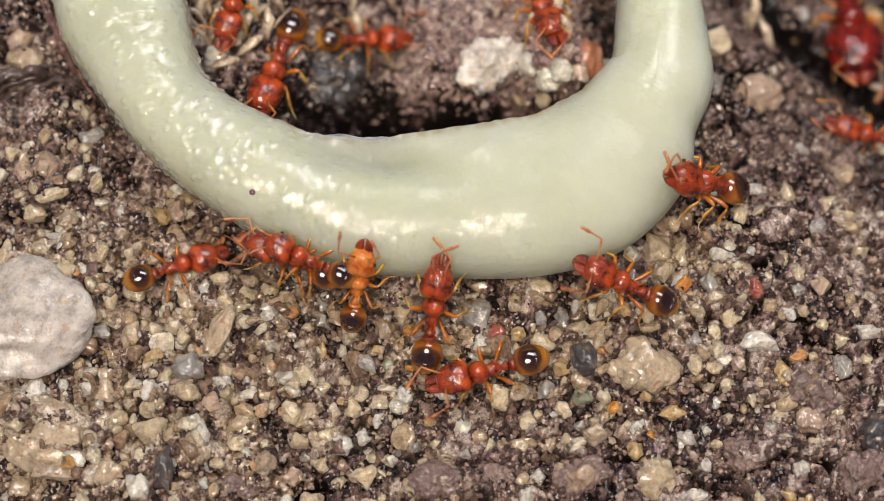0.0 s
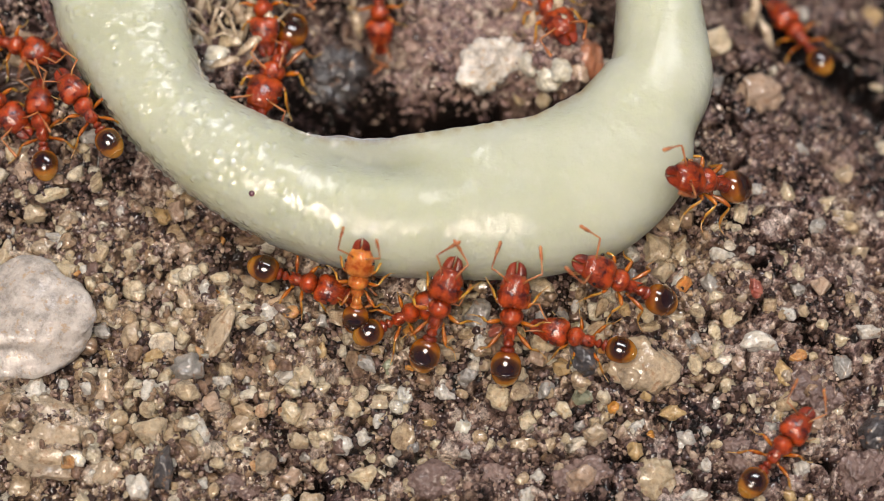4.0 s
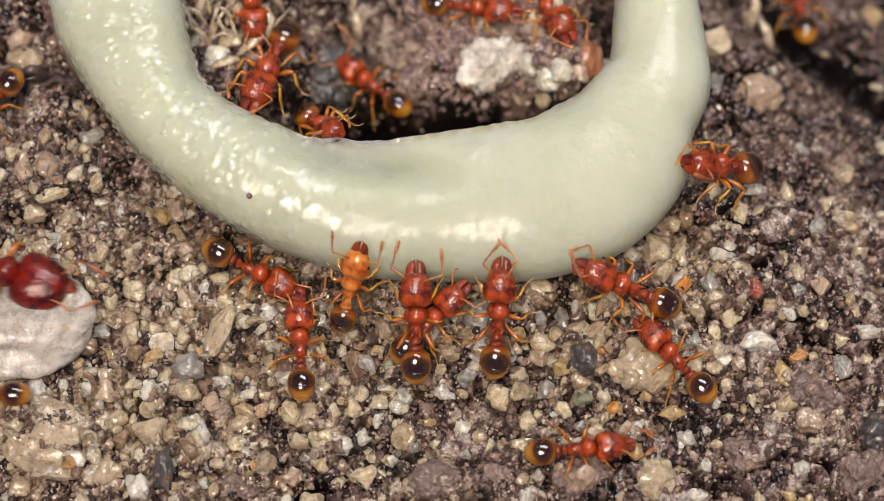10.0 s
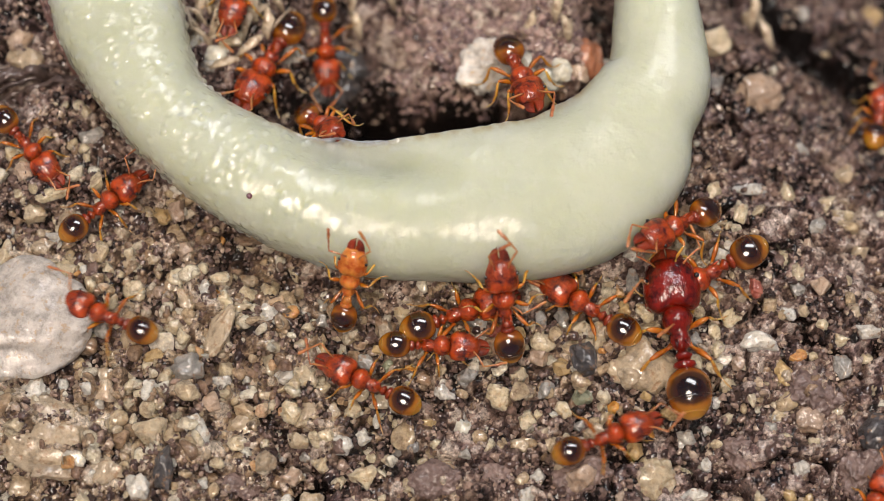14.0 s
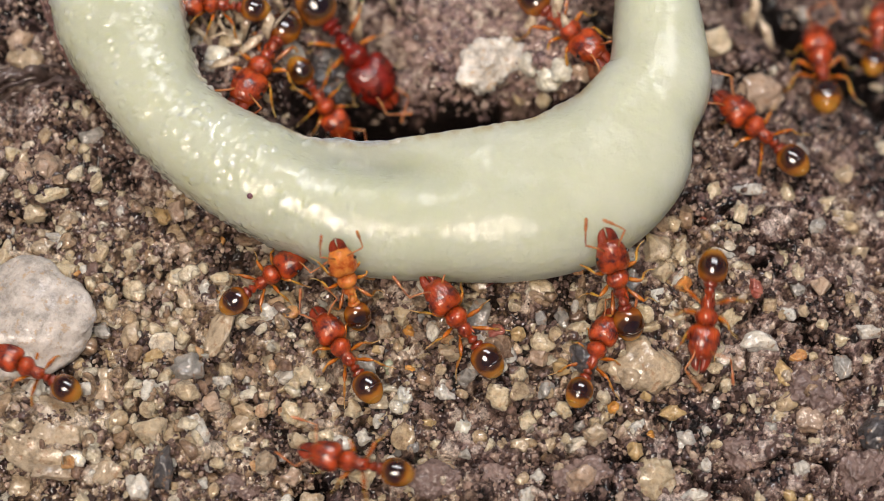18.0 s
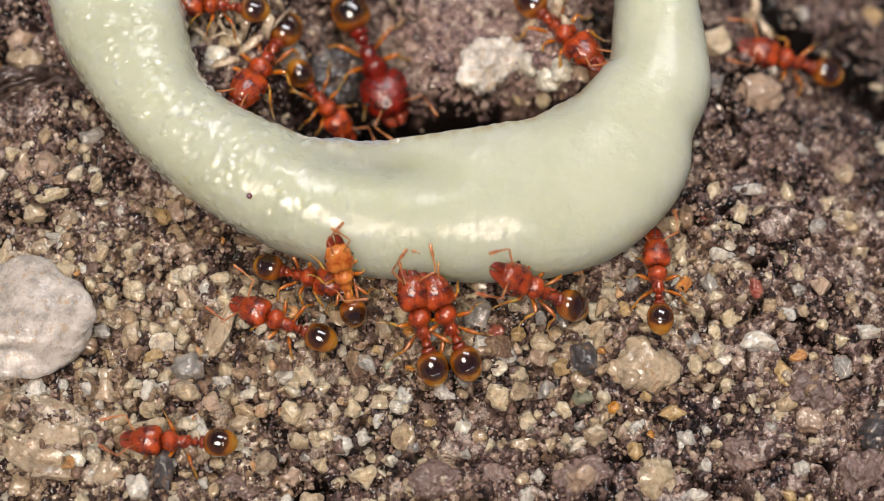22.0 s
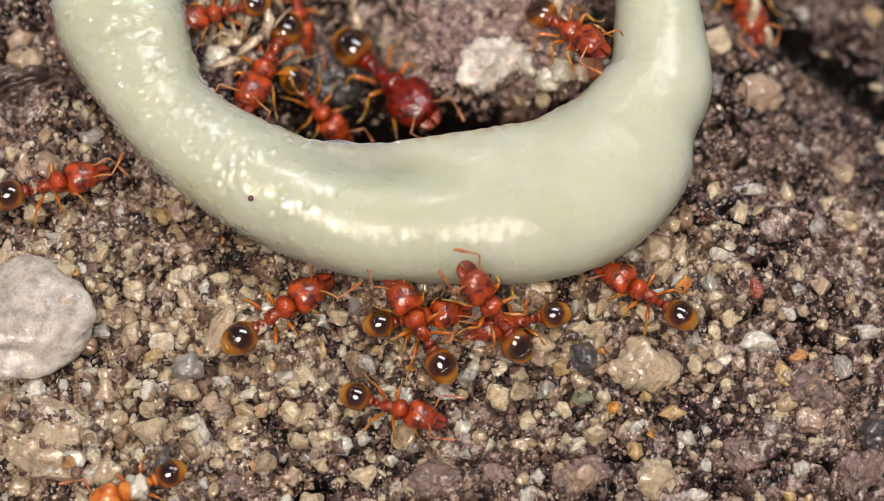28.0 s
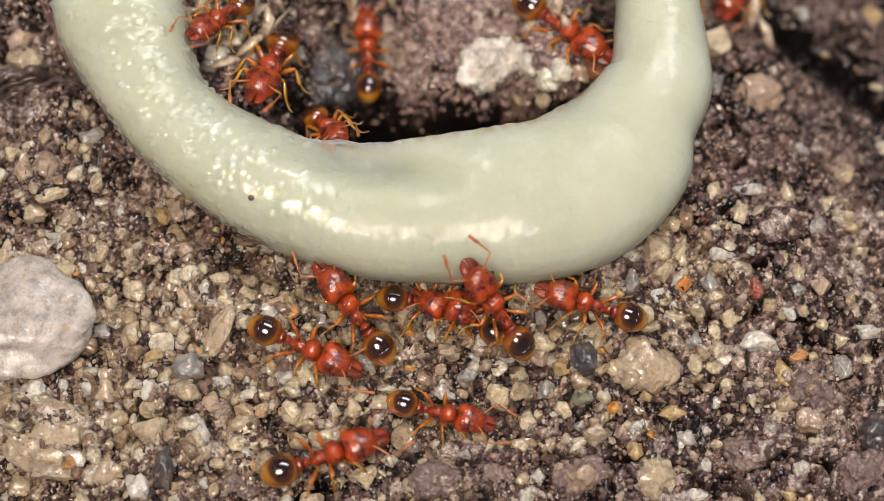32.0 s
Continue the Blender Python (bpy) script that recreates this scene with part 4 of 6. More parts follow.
def build_ant(name, major, label, red):
    """An ant along x, its feet at height 0, its middle over the origin; lengths in millimetres."""
    ant = new(name)
    ant.empty_display_size = MM
    big = 1.0 if not major else 1.35
    zb = 0.52 * big
    if major:
        head = part("head", head_shape([(0.58, 0.22, 0.16, zb), (0.62, 0.48, 0.34, zb), (0.72, 0.64, 0.44, zb), (0.88, 0.73, 0.50, zb), (1.10, 0.77, 0.53, zb), (1.35, 0.77, 0.52, zb), (1.60, 0.72, 0.48, zb), (1.82, 0.63, 0.42, zb), (1.98, 0.52, 0.34, zb), (2.08, 0.40, 0.24, zb - 0.02), (2.12, 0.20, 0.10, zb - 0.04)], 28, 0.20, 0.13), red, ant, "large glossy dark red head, notched at the back")
        mandible_x, jaw, jaw_long, ax, ay, ex, ey, ez = 2.00, 0.44, 0.42, 1.80, 0.33, 1.50, 0.70, 0.26
    else:
        head = part("head", head_shape([(0.50, 0.14, 0.10, zb), (0.53, 0.29, 0.22, zb), (0.60, 0.385, 0.30, zb), (0.72, 0.445, 0.36, zb), (0.88, 0.46, 0.38, zb), (1.04, 0.435, 0.36, zb), (1.20, 0.375, 0.31, zb), (1.33, 0.315, 0.26, zb - 0.01), (1.42, 0.265, 0.20, zb - 0.03), (1.45, 0.14, 0.10, zb - 0.05)], 22, 0.07, 0.05), red, ant)
        mandible_x, jaw, jaw_long, ax, ay, ex, ey, ez = 1.38, 0.265, 0.40, 1.25, 0.17, 1.06, 0.42, 0.12
    face = bmesh.new()
    for s in (1, -1):
        limb([(ax - 0.34 * big, s * (ay + 0.06), zb + 0.27 * big), (ax - 0.16 * big, s * (ay + 0.01), zb + 0.27 * big), (ax + 0.02, s * ay, zb + 0.20 * big), (ax + 0.10, s * (ay - 0.05), zb + 0.13 * big)], [0.012, 0.035 * big, 0.042 * big, 0.016], 7, face)
    limb([(mandible_x + 0.01, -0.8 * jaw, zb + 0.03), (mandible_x + 0.05, -0.4 * jaw, zb + 0.10 * big), (mandible_x + 0.06, 0, zb + 0.12 * big), (mandible_x + 0.05, 0.4 * jaw, zb + 0.10 * big), (mandible_x + 0.01, 0.8 * jaw, zb + 0.03)], [0.012, 0.030 * big, 0.034 * big, 0.030 * big, 0.012], 7, face)
    part("face_ridge", face, red, head, "raised ridges over jaws and feelers")
    for s in (1, -1):
        part("mandible", jaw_shape(mandible_x, jaw, jaw_long, zb - 0.03, s), TIP, head, "dark red-brown pointed jaw")
        e = bmesh.new()
        bmesh.ops.create_icosphere(e, subdivisions=2, radius=0.055 * big)
        bmesh.ops.translate(e, verts=e.verts, vec=(ex, s * ey * 0.97, zb + ez))
        part("eye", e, EYE_BLACK, head, "tiny black eye")
        # an antenna pivots where it meets the head
        k = 1.15 if major else 1.0
        a = part("antenna", limb([(0, 0, 0), (0.16 * k, s * 0.14 * k, 0.05), (0.34 * k, s * 0.38 * k, 0.08), (0.37 * k, s * 0.45 * k, 0.07), (0.43 * k, s * 0.44 * k, 0.05), (0.50 * k, s * 0.42 * k, 0.03), (0.60 * k, s * 0.39 * k, 0.01), (0.66 * k, s * 0.37 * k, 0.0), (0.72 * k, s * 0.355 * k, -0.01), (0.76 * k, s * 0.345 * k, -0.018), (0.88 * k, s * 0.30 * k, -0.035), (0.92 * k, s * 0.285 * k, -0.04), (1.04 * k, s * 0.25 * k, -0.06), (1.09 * k, s * 0.235 * k, -0.06)], [0.030, 0.025, 0.030, 0.024, 0.020, 0.026, 0.021, 0.028, 0.024, 0.042, 0.052, 0.042, 0.050, 0.012], 8), FEELER, head, "elbowed pinkish antenna with a swollen tip")
        a.location = (ax * MM, s * ay * MM, (zb + 0.2 * big) * MM)
    b = big
    thorax = part("thorax", lathe([(0.60 * b, 0.09 * b, 0.09 * b, zb), (0.55 * b, 0.17 * b, 0.15 * b, zb + 0.02), (0.46 * b, 0.27 * b, 0.24 * b, zb + 0.06), (0.34 * b, 0.315 * b, 0.29 * b, zb + 0.08), (0.22 * b, 0.29 * b, 0.27 * b, zb + 0.07), (0.11 * b, 0.215 * b, 0.21 * b, zb + 0.03), (0.05 * b, 0.175 * b, 0.165 * b, zb), (-0.02 * b, 0.195 * b, 0.19 * b, zb + 0.01), (-0.13 * b, 0.20 * b, 0.20 * b, zb), (-0.24 * b, 0.155 * b, 0.15 * b, zb - 0.03), (-0.31 * b, 0.08 * b, 0.08 * b, zb - 0.06)], 18, lump=0.10), red, ant)
    for s in (1, -1):
        part("spine", limb([(-0.12 * b, s * 0.09 * b, zb + 0.15 * b), (-0.21 * b, s * 0.11 * b, zb + 0.22 * b), (-0.30 * b, s * 0.12 * b, zb + 0.25 * b)], [0.045 * b, 0.028 * b, 0.006], 6), red, thorax, "short sharp spine")
    f = b * (1.25 if major else 1.05)
    part("petiole", lathe([(-0.27 * b, 0.06 * f, 0.06 * f, zb - 0.05), (-0.34 * b, 0.085 * f, 0.08 * f, zb - 0.04), (-0.42 * b, 0.15 * f, 0.20 * f, zb + 0.03), (-0.48 * b, 0.12 * f, 0.13 * f, zb), (-0.52 * b, 0.08 * f, 0.08 * f, zb - 0.02)], 14), red, ant, "knobbed waist joint")
    part("postpetiole", lathe([(-0.50 * b, 0.07 * f, 0.07 * f, zb - 0.02), (-0.55 * b, 0.17 * f, 0.16 * f, zb + 0.01), (-0.62 * b, 0.19 * f, 0.17 * f, zb + 0.01), (-0.70 * b, 0.10 * f, 0.10 * f, zb)], 14), red, ant, "knobbed waist joint")
    g0, g1 = (-0.62, -1.62) if not major else (-0.88, -2.30)
    gw = 0.42 if not major else 0.62
    st = egg(g0, g1, gw, gw * 0.88, zb + 0.02, 0.45, 41)
    gaster = part("gaster", lathe(st, 24), BIG_GASTER if major else GASTER, ant, "glossy abdomen, dark before and golden behind")
    for u in (0.58, 0.80):
        k = int(u * 40)
        band = [(x, w * f, h * f, zc) for (x, w, h, zc), f in zip(st[k - 1:k + 2], (1.001, 1.007, 1.001))]
        part("abdominal_band", lathe(band, 24), BIG_GASTER if major else GASTER, gaster, "thin raised seam")
    # six legs, each pivoting at its hip
    for s in (1, -1):
        for i, (hx, spread, reach) in enumerate(((0.44, 0.75, 0.82), (0.14, 0.05, 0.82), (-0.14, -0.80, 1.02))):
            hip = (hx * b, s * 0.16 * b, zb - 0.14 * b)
            c, d = math.sin(spread), math.cos(spread) * s
            k = reach * b
            foot = -hip[2] + 0.02
            leg = part(("foreleg", "middle_leg", "hind_leg")[i], limb([(0, 0, 0), (0.09 * k * c, 0.09 * k * d, -0.03), (0.14 * k * c, 0.14 * k * d, 0.0), (0.28 * k * c, 0.28 * k * d, 0.11 * b), (0.42 * k * c, 0.42 * k * d, 0.18 * b), (0.54 * k * c, 0.54 * k * d, 0.22 * b), (0.57 * k * c, 0.57 * k * d, 0.20 * b)], [0.072 * b, 0.045 * b, 0.040 * b, 0.066 * b, 0.060 * b, 0.036 * b, 0.020 * b], 8), LEG, ant, "stout amber leg")
            part("shin", limb([(0.54 * k * c, 0.54 * k * d, 0.21 * b), (0.60 * k * c, 0.60 * k * d, 0.15 * b), (0.72 * k * c, 0.72 * k * d, foot * 0.35), (0.84 * k * c, 0.84 * k * d, foot * 0.75), (0.88 * k * c, 0.88 * k * d, foot * 0.85)], [0.020 * b, 0.032 * b, 0.045 * b, 0.034 * b, 0.020 * b], 8), SHIN, leg, "golden yellow shin")
            part("foot", limb([(0.87 * k * c, 0.87 * k * d, foot * 0.84), (0.98 * k * c, 0.98 * k * d, foot * 0.98), (1.06 * k * c, 1.05 * k * d, foot), (1.12 * k * c, 1.10 * k * d, foot + 0.01), (1.20 * k * c, 1.17 * k * d, foot)], [0.019 * b, 0.016 * b, 0.019 * b, 0.013 * b, 0.008 * b], 7), FOOT, leg, "pale horn-coloured foot")
            leg.location = (hip[0] * MM, hip[1] * MM, hip[2] * MM)
    return tagged(ant, label, "ant", group="ants feeding round the loop")


worker = build_ant("ant", False, "small red-brown worker ant with an amber abdomen, on soil", SHELL)
soldier = build_ant("soldier_ant", True, "large dark red soldier ant with a huge head, on soil", DARK_SHELL)
callow = build_ant("ant", False, "pale orange young worker ant feeding at the loop", PALE_SHELL)
stock = {"w": worker, "s": soldier, "p": callow}
taken = []


def ant(kind):
    """The next ant of a kind: the one that was built, then copies of it."""
    base = stock[kind]
    ob = copy_thing(base, Matrix.Identity(4)) if base in taken else base
    taken.append(ob)
    return ob


def crawl(ob, scale, rows):
    """Key an ant along rows of seconds, x, y, height (mm), heading and pitch (degrees), with its legs and antennae."""
    ob.scale = (scale, scale, scale)
    keys, turn = [], None
    for t, x, y, z, a, p in rows:
        if turn is not None:
            while a - turn > 180:
                a -= 360
            while a - turn < -180:
                a += 360
        turn = a
        keys.append((t, x, y, z, a, p))
    walk(ob, [(t, pose(x * MM, y * MM, z * MM) @ Matrix.Rotation(radians(a), 4, "Z") @ Matrix.Rotation(radians(-p), 4, "Y")) for t, x, y, z, a, p in keys])
    rng = random.Random(keys[0][1] * 17 + keys[0][2] * 5 + len(keys))
    def speed(t):
        for a, b in zip(keys, keys[1:]):
            if a[0] <= t < b[0]:
                return (math.hypot(b[1] - a[1], b[2] - a[2]) + abs(b[4] - a[4]) / 90) / (b[0] - a[0])
        return 0.0
    def inview(t):
        for a, b in zip(keys, keys[1:]):
            if a[0] <= t < b[0]:
                return abs(a[1]) < 15 and abs(b[1]) < 15 and a[2] < 12 and b[2] < 12 and a[2] > -11
        return True
    legs = [o for o in ob.children if "leg" in o.name]
    beat = {}
    t, k = 0.0, 0
    while t < 32.0:
        v = speed(t) if inview(t) else 0.0
        beat[round(t, 2)] = (k, min(1.0, v / 1.6))
        t += 0.1 if v > 0.5 else 0.5
        k += 1
    beat[32.0] = (k, 0.0)
    for n, leg in enumerate(legs):
        rest = leg.matrix_basis.copy()
        phase = (n + (1 if n >= 3 else 0)) % 2
        side = 1 if n < 3 else -1
        still = rng.uniform(-14, 14)
        rows = []
        for t, (k, v) in beat.items():
            swing = (1 if (k + phase) % 2 else -1)
            a = side * (still + v * swing * 17)
            lift = side * (v * (6 if swing > 0 else -2))
            rows.append((t, rest @ pose(0, 0, 0, lift, 0, a)))
        walk(leg, rows)
    head = [o for o in ob.children if o.name.startswith("head")][0]
    for s, feeler in zip((1, -1), [o for o in head.children if o.name.startswith("antenna")]):
        rest = feeler.matrix_basis.copy()
        rows, t = [], 0.0
        while t < 32.0:
            rows.append((t, rest @ pose(0, 0, 0, rng.uniform(-10, 16) * s, rng.uniform(-30, 16), rng.uniform(-48, 34) * s)))
            t += rng.uniform(0.25, 0.6) if inview(t) else 2.0
        rows.append((32.0, rest))
        walk(feeler, rows)


team = [ant(kind) for kind in ("w", "w", "w", "w", "w", "w", "w", "w", "w", "w", "s", "p", "w", "w", "w", "w", "w", "s", "w", "w", "w", "w", "w", "w", "w", "w", "w", "w", "w", "w", "w", "w", "w", "w", "w", "s", "w", "w", "w", "w", "w", "w", "w", "w")]


def motions():
    walk(loop, [(0, pose(0.074 * MM, 0.102 * MM, 0)), (3.5, pose(0.059 * MM, 0.068 * MM, 0)), (5.5, pose(0.030 * MM, 0.051 * MM, 0)), (6, pose(-0.059 * MM, -0.068 * MM, 0)), (8, pose(-0.104 * MM, -0.136 * MM, 0)), (8.5, pose(-0.089 * MM, -0.102 * MM, 0)), (9, pose(0.000 * MM, 0.000 * MM, 0)), (14.5, pose(0.000 * MM, 0.000 * MM, 0)), (16.5, pose(0.015 * MM, 0.000 * MM, 0)), (22, pose(0.000 * MM, 0.000 * MM, 0)), (25, pose(0.030 * MM, 0.034 * MM, 0)), (27.5, pose(0.044 * MM, -0.051 * MM, 0)), (28.5, pose(0.030 * MM, -0.068 * MM, 0)), (32, pose(0.044 * MM, -0.051 * MM, 0))])
    crawl(team[0], 1.12, [(0, -4.55, 5.34, -0.99, -107, 14), (3.5, -4.56, 5.29, -0.99, -109, 16), (6, -4.6, 4.55, 0.31, -102, 41), (9, -4.64, 4.67, 0.23, -101, 39), (11, -4.78, 5.22, -0.84, -115, 20), (13, -4.78, 5.3, -0.84, -115, 19), (17, -4.89, 5.32, -0.75, -115, 18), (25, -4.9, 5.23, -0.75, -117, 20), (28, -4.8, 5.26, -0.81, -113, 18), (29, -4.77, 4.81, 0.1, -107, 39), (32, -4.68, 4.73, 0.08, -105, 39)])
    crawl(team[1], 0.90, [(0, -5.61, 7.05, -0.12, -105, 3), (0.5, -5.26, 7.15, -0.26, -91, -3), (2, -5.33, 7.24, -0.2, -95, -2), (2.5, -4.96, 7.21, -0.43, -87, -7), (3.5, -4.92, 7.23, -0.45, -85, -9), (6, -5, 7.08, -0.43, -85, -8), (7, -4.96, 7.11, -0.45, -83, -9), (7.5, -5.26, 7.21, -0.27, -87, -5), (8, -5.07, 7.18, -0.37, -85, -8), (10, -5.22, 7.35, -0.28, -85, -7), (11, -5.37, 7.44, -0.18, -93, -3), (12, -5.15, 7.39, -0.33, -80, -10), (13, -5.3, 7.52, -0.22, -89, -5), (14, -5.53, 7.47, -0.12, -102, 1), (14.5, -5.37, 6.99, -0.22, -93, -1), (16.5, -5.86, 8.79, 0.02, -112, -1), (18, -5.92, 11.21, 0.05, -110, -0), (32, -5.92, 11.21, 0.05, -110, -0)])
    crawl(team[2], 0.86, [(0, -6.2, 12.76, 0.07, -125, 0), (14.5, -6.16, 11.05, 0.07, -125, -0), (16.5, -6.13, 6.84, -0.06, -180, 13), (22.5, -6.13, 6.82, -0.06, -183, 13), (23.5, -6.13, 6.12, 0.61, -135, 41), (24, -5.74, 6.7, -0.12, -126, 11), (25.5, -5.9, 6.65, -0.09, -137, 12), (27.5, -6.14, 6.09, 0.62, -137, 42), (28, -6.06, 6.61, -0.09, -160, 14), (32, -6.1, 6.09, 0.57, -130, 37)])
    crawl(team[3], 1.04, [(0, 2.75, 7.03, -0.9, -72, 28), (0.5, 2.98, 6.93, -0.85, -65, 29), (3.5, 2.98, 6.93, -0.85, -65, 29), (6, 2.7, 7.03, -0.91, -73, 28), (9, 2.97, 6.89, -0.84, -66, 29), (10.5, 2.93, 7.04, -0.88, -65, 28), (11, 3.2, 7.01, -0.88, -58, 28), (11.5, 3.36, 7.04, -0.92, -54, 26), (12, 2.9, 7.38, -0.91, -71, 26), (12.5, 2.22, 7.35, -0.98, -73, 21), (13, 1.82, 5.76, -0.75, -59, 7), (13.5, 1.9, 5.58, -0.78, -64, 4), (14, 2.15, 4.42, 0.4, -74, 36), (14.5, 1.73, 5.59, -0.85, -72, 0), (16.5, 3.34, 6.32, -0.52, -41, 13), (17.5, 3.53, 6.15, -0.45, -42, 8), (18, 3.37, 6.3, -0.52, -47, 14), (18.5, 2.65, 7.04, -0.93, -75, 28), (19, 2.99, 6.84, -0.8, -62, 29), (20, 2.68, 6.94, -0.89, -70, 29), (21, 2.8, 6.51, -0.64, -62, 24), (22, 3.25, 6.19, -0.47, -49, 15), (23, 3.02, 6.4, -0.55, -50, 20), (23.5, 3.37, 6.26, -0.5, -44, 13), (24.5, 3.32, 6.08, -0.46, -46, 13), (27.5, 3.44, 6.4, -0.56, -36, 10), (28, 3.55, 5.8, 0.24, -47, 35), (29, 3.34, 6.32, -0.52, -41, 13), (32, 3.34, 6.29, -0.53, -40, 12)])
    crawl(team[4], 0.86, [(0, -3.49, 11.23, 0.02, -89, 2), (3.5, -3.48, 9.82, -0.24, -90, -20), (5.5, -3.55, 6.49, -1.65, -87, -8), (6, -3.34, 5.83, -1.88, -69, -15), (6.5, -1.96, 7.1, -2.07, -37, -6), (7, 0.77, 7.26, -1, -37, 16), (8, 0.83, 7.11, -0.93, -10, 10), (12, 0.83, 7.11, -0.93, -10, 10), (12.5, 1.13, 9.08, -0.99, -22, -25), (13.5, 1.52, 12.43, -1.86, -30, -10), (32, 1.52, 12.43, -1.86, -30, -10)])
    crawl(team[5], 0.86, [(0, -2.27, 6.63, -2.16, 3, -7), (1, -2.46, 6.63, -2.06, 7, -11), (2, -2.68, 6.42, -2.15, 32, -15), (3, -2.67, 6.6, -2.12, 50, -8), (3.5, -2.21, 8.01, -1.62, 59, 29), (4.5, -1.77, 10.04, -1.09, -15, 24), (5.5, -1.32, 12.07, -0.55, -89, 19), (32, -1.32, 12.07, -0.55, -89, 19)])
    crawl(team[6], 0.86, [(0, -1.48, 12.37, -0.63, -89, 19), (3, -1.75, 10.58, -0.24, -93, 2), (3.5, -1.74, 8.17, -1.52, -95, -35), (5.5, -1.96, 7.41, -1.95, -66, -21), (6, -2, 6.86, -2.19, -83, -13), (6.5, -1.79, 7.28, -2.06, -114, -20), (6.75, -1.69, 6.37, -2.14, -177, -15), (7, -1.58, 5.45, -2.22, -240, -10), (7.5, -2.01, 5.47, -2.23, -230, -2), (8, -1.7, 5.47, -2.23, -235, -9), (9, -2.05, 5.42, -2.22, -227, -1), (9.5, -1.66, 5.31, -2.28, -238, -9), (10, -1.91, 5.27, -2.22, -220, -6), (10.5, -1.86, 5.4, -2.14, -220, -7), (11, -1.68, 5.68, -2.29, -251, -5), (11.5, -1.81, 5.83, -2.33, -250, -3), (12, -2.22, 8.61, -1.22, -264, 46), (12.5, -2.63, 8.37, -1.36, -229, 40), (13, -2.85, 6.49, -2.11, -220, 19), (13.5, -3.1, 6.9, -2.02, -213, 26), (13.75, -3.17, 6.69, -1.95, -150, 9), (14, -3.24, 6.49, -1.88, -87, -8), (14.5, -3.56, 6.23, -1.68, -102, 6), (16.5, -4.24, 9.63, -0.05, -126, -7), (18, -4.35, 12.77, -0.08, -115, 9), (32, -4.35, 12.77, -0.08, -115, 9)])
    crawl(team[7], 0.97, [(0, -1.97, 13.17, -0.79, -89, 20), (10, -1.94, 11.25, -0.25, -89, 11), (11, -2.03, 8.21, -1.61, -82, -35), (11.5, -0.9, 5.57, -1.91, -78, 7), (12, -1.44, 6.83, -2.12, -88, -10), (12.17, -1.68, 7.44, -1.82, -144, 8), (12.33, -1.92, 8.05, -1.52, -200, 26), (12.5, -2.16, 8.66, -1.23, -256, 45), (13.5, -2.72, 11.15, -0.07, -259, -4), (32, -2.72, 11.15, -0.07, -259, -4)])
    crawl(team[8], 0.86, [(0, -3.25, 12.85, -0.18, -58, 4), (6, -3.23, 11.06, 0.05, -57, -0), (7.5, -3.58, 4.83, -1.73, -28, -32), (8, -3.06, 3.09, 0.32, -51, 50), (14.5, -3.06, 3.09, 0.32, -51, 50), (16.5, -3.41, 4.65, -1.79, -47, -21), (19, -3.47, 4.89, -1.77, -57, -19), (22, -3.45, 4.83, -1.79, -50, -22), (24, -3.67, 4.75, -1.65, -45, -27), (25.5, -3.61, 4.53, -1.69, -37, -28), (28, -3.62, 4.64, -1.68, -45, -25), (30, -3.91, 4.3, -1.45, -25, -33), (32, -2.93, 3.05, 0.16, -58, 50)])
    crawl(team[9], 0.86, [(0, -4.06, 12.76, -0.04, -84, 7), (27.5, -4.02, 10.36, -0.02, -84, -5), (28, -4.02, 7.43, -1.12, -82, -21), (28.5, -3.99, 5.76, -1.36, -82, -8), (29, -3.86, 5.44, -1.58, -4, -35), (29.5, -3.92, 5.79, -1.52, -27, -35), (30, -3.83, 5.62, -1.58, -32, -35), (30.5, -2.16, 4.52, -2.22, -8, -4), (30.75, -2.13, 4.29, -1.3, 41, -20), (31, -2.1, 4.06, -0.38, 90, -35), (31.5, -2.11, 5.12, -2.33, 91, -4), (32, -2.08, 6.27, -2.32, 92, 5)])
    crawl(team[10], 0.89, [(0, -2.98, 13.36, -0.49, -86, 16), (14.5, -2.94, 11.55, -0.1, -86, 6), (16.5, -3.15, 8.37, -1.1, -83, -35), (17, -3.23, 7.28, -1.62, -73, -24), (17.5, -3.07, 7.07, -1.8, -72, -21), (18, -2.76, 6.46, -1.97, -50, -16), (18.5, -2.37, 5.75, -2.18, -58, -6), (19, -2.41, 5.95, -2.25, -69, -7), (19.5, -1.91, 5.61, -2.32, -73, 1), (20, -2.11, 5.86, -2.33, -83, -3), (21, -1.87, 5.89, -2.28, -70, 0), (21.5, -1.9, 5.94, -2.21, -59, 2), (22, -2.04, 6.11, -2.18, -67, -4), (22.5, -2.24, 6.65, -2.08, -52, -9), (23, -1.7, 5.89, -1.97, -51, 8), (23.5, -2.07, 6.78, -2.14, -88, -12), (24, -2.2, 7.2, -1.94, -86, -20), (24.5, -2.23, 6.6, -2.18, -88, -10), (25, -2.47, 5.77, -2.28, -80, -4), (25.5, -2.21, 6.2, -2.25, -71, -6), (27.5, -1.67, 5.25, -2.05, -44, 10), (28, -1.5, 5.3, -2.01, -47, 12), (28.5, -1.53, 5.6, -2.02, -55, 10), (29, -1.64, 5.53, -2.04, -49, 10), (29.5, -2.09, 6.21, -2.22, -64, -4), (30, -2.07, 7.03, -2.02, -88, -17), (30.5, -2.2, 8.22, -1.44, -86, -35), (31, -3.33, 8.82, -0.88, -78, -35), (31.5, -3.64, 10.7, -0.04, -82, -5), (32, -3.64, 10.7, -0.04, -82, -5)])
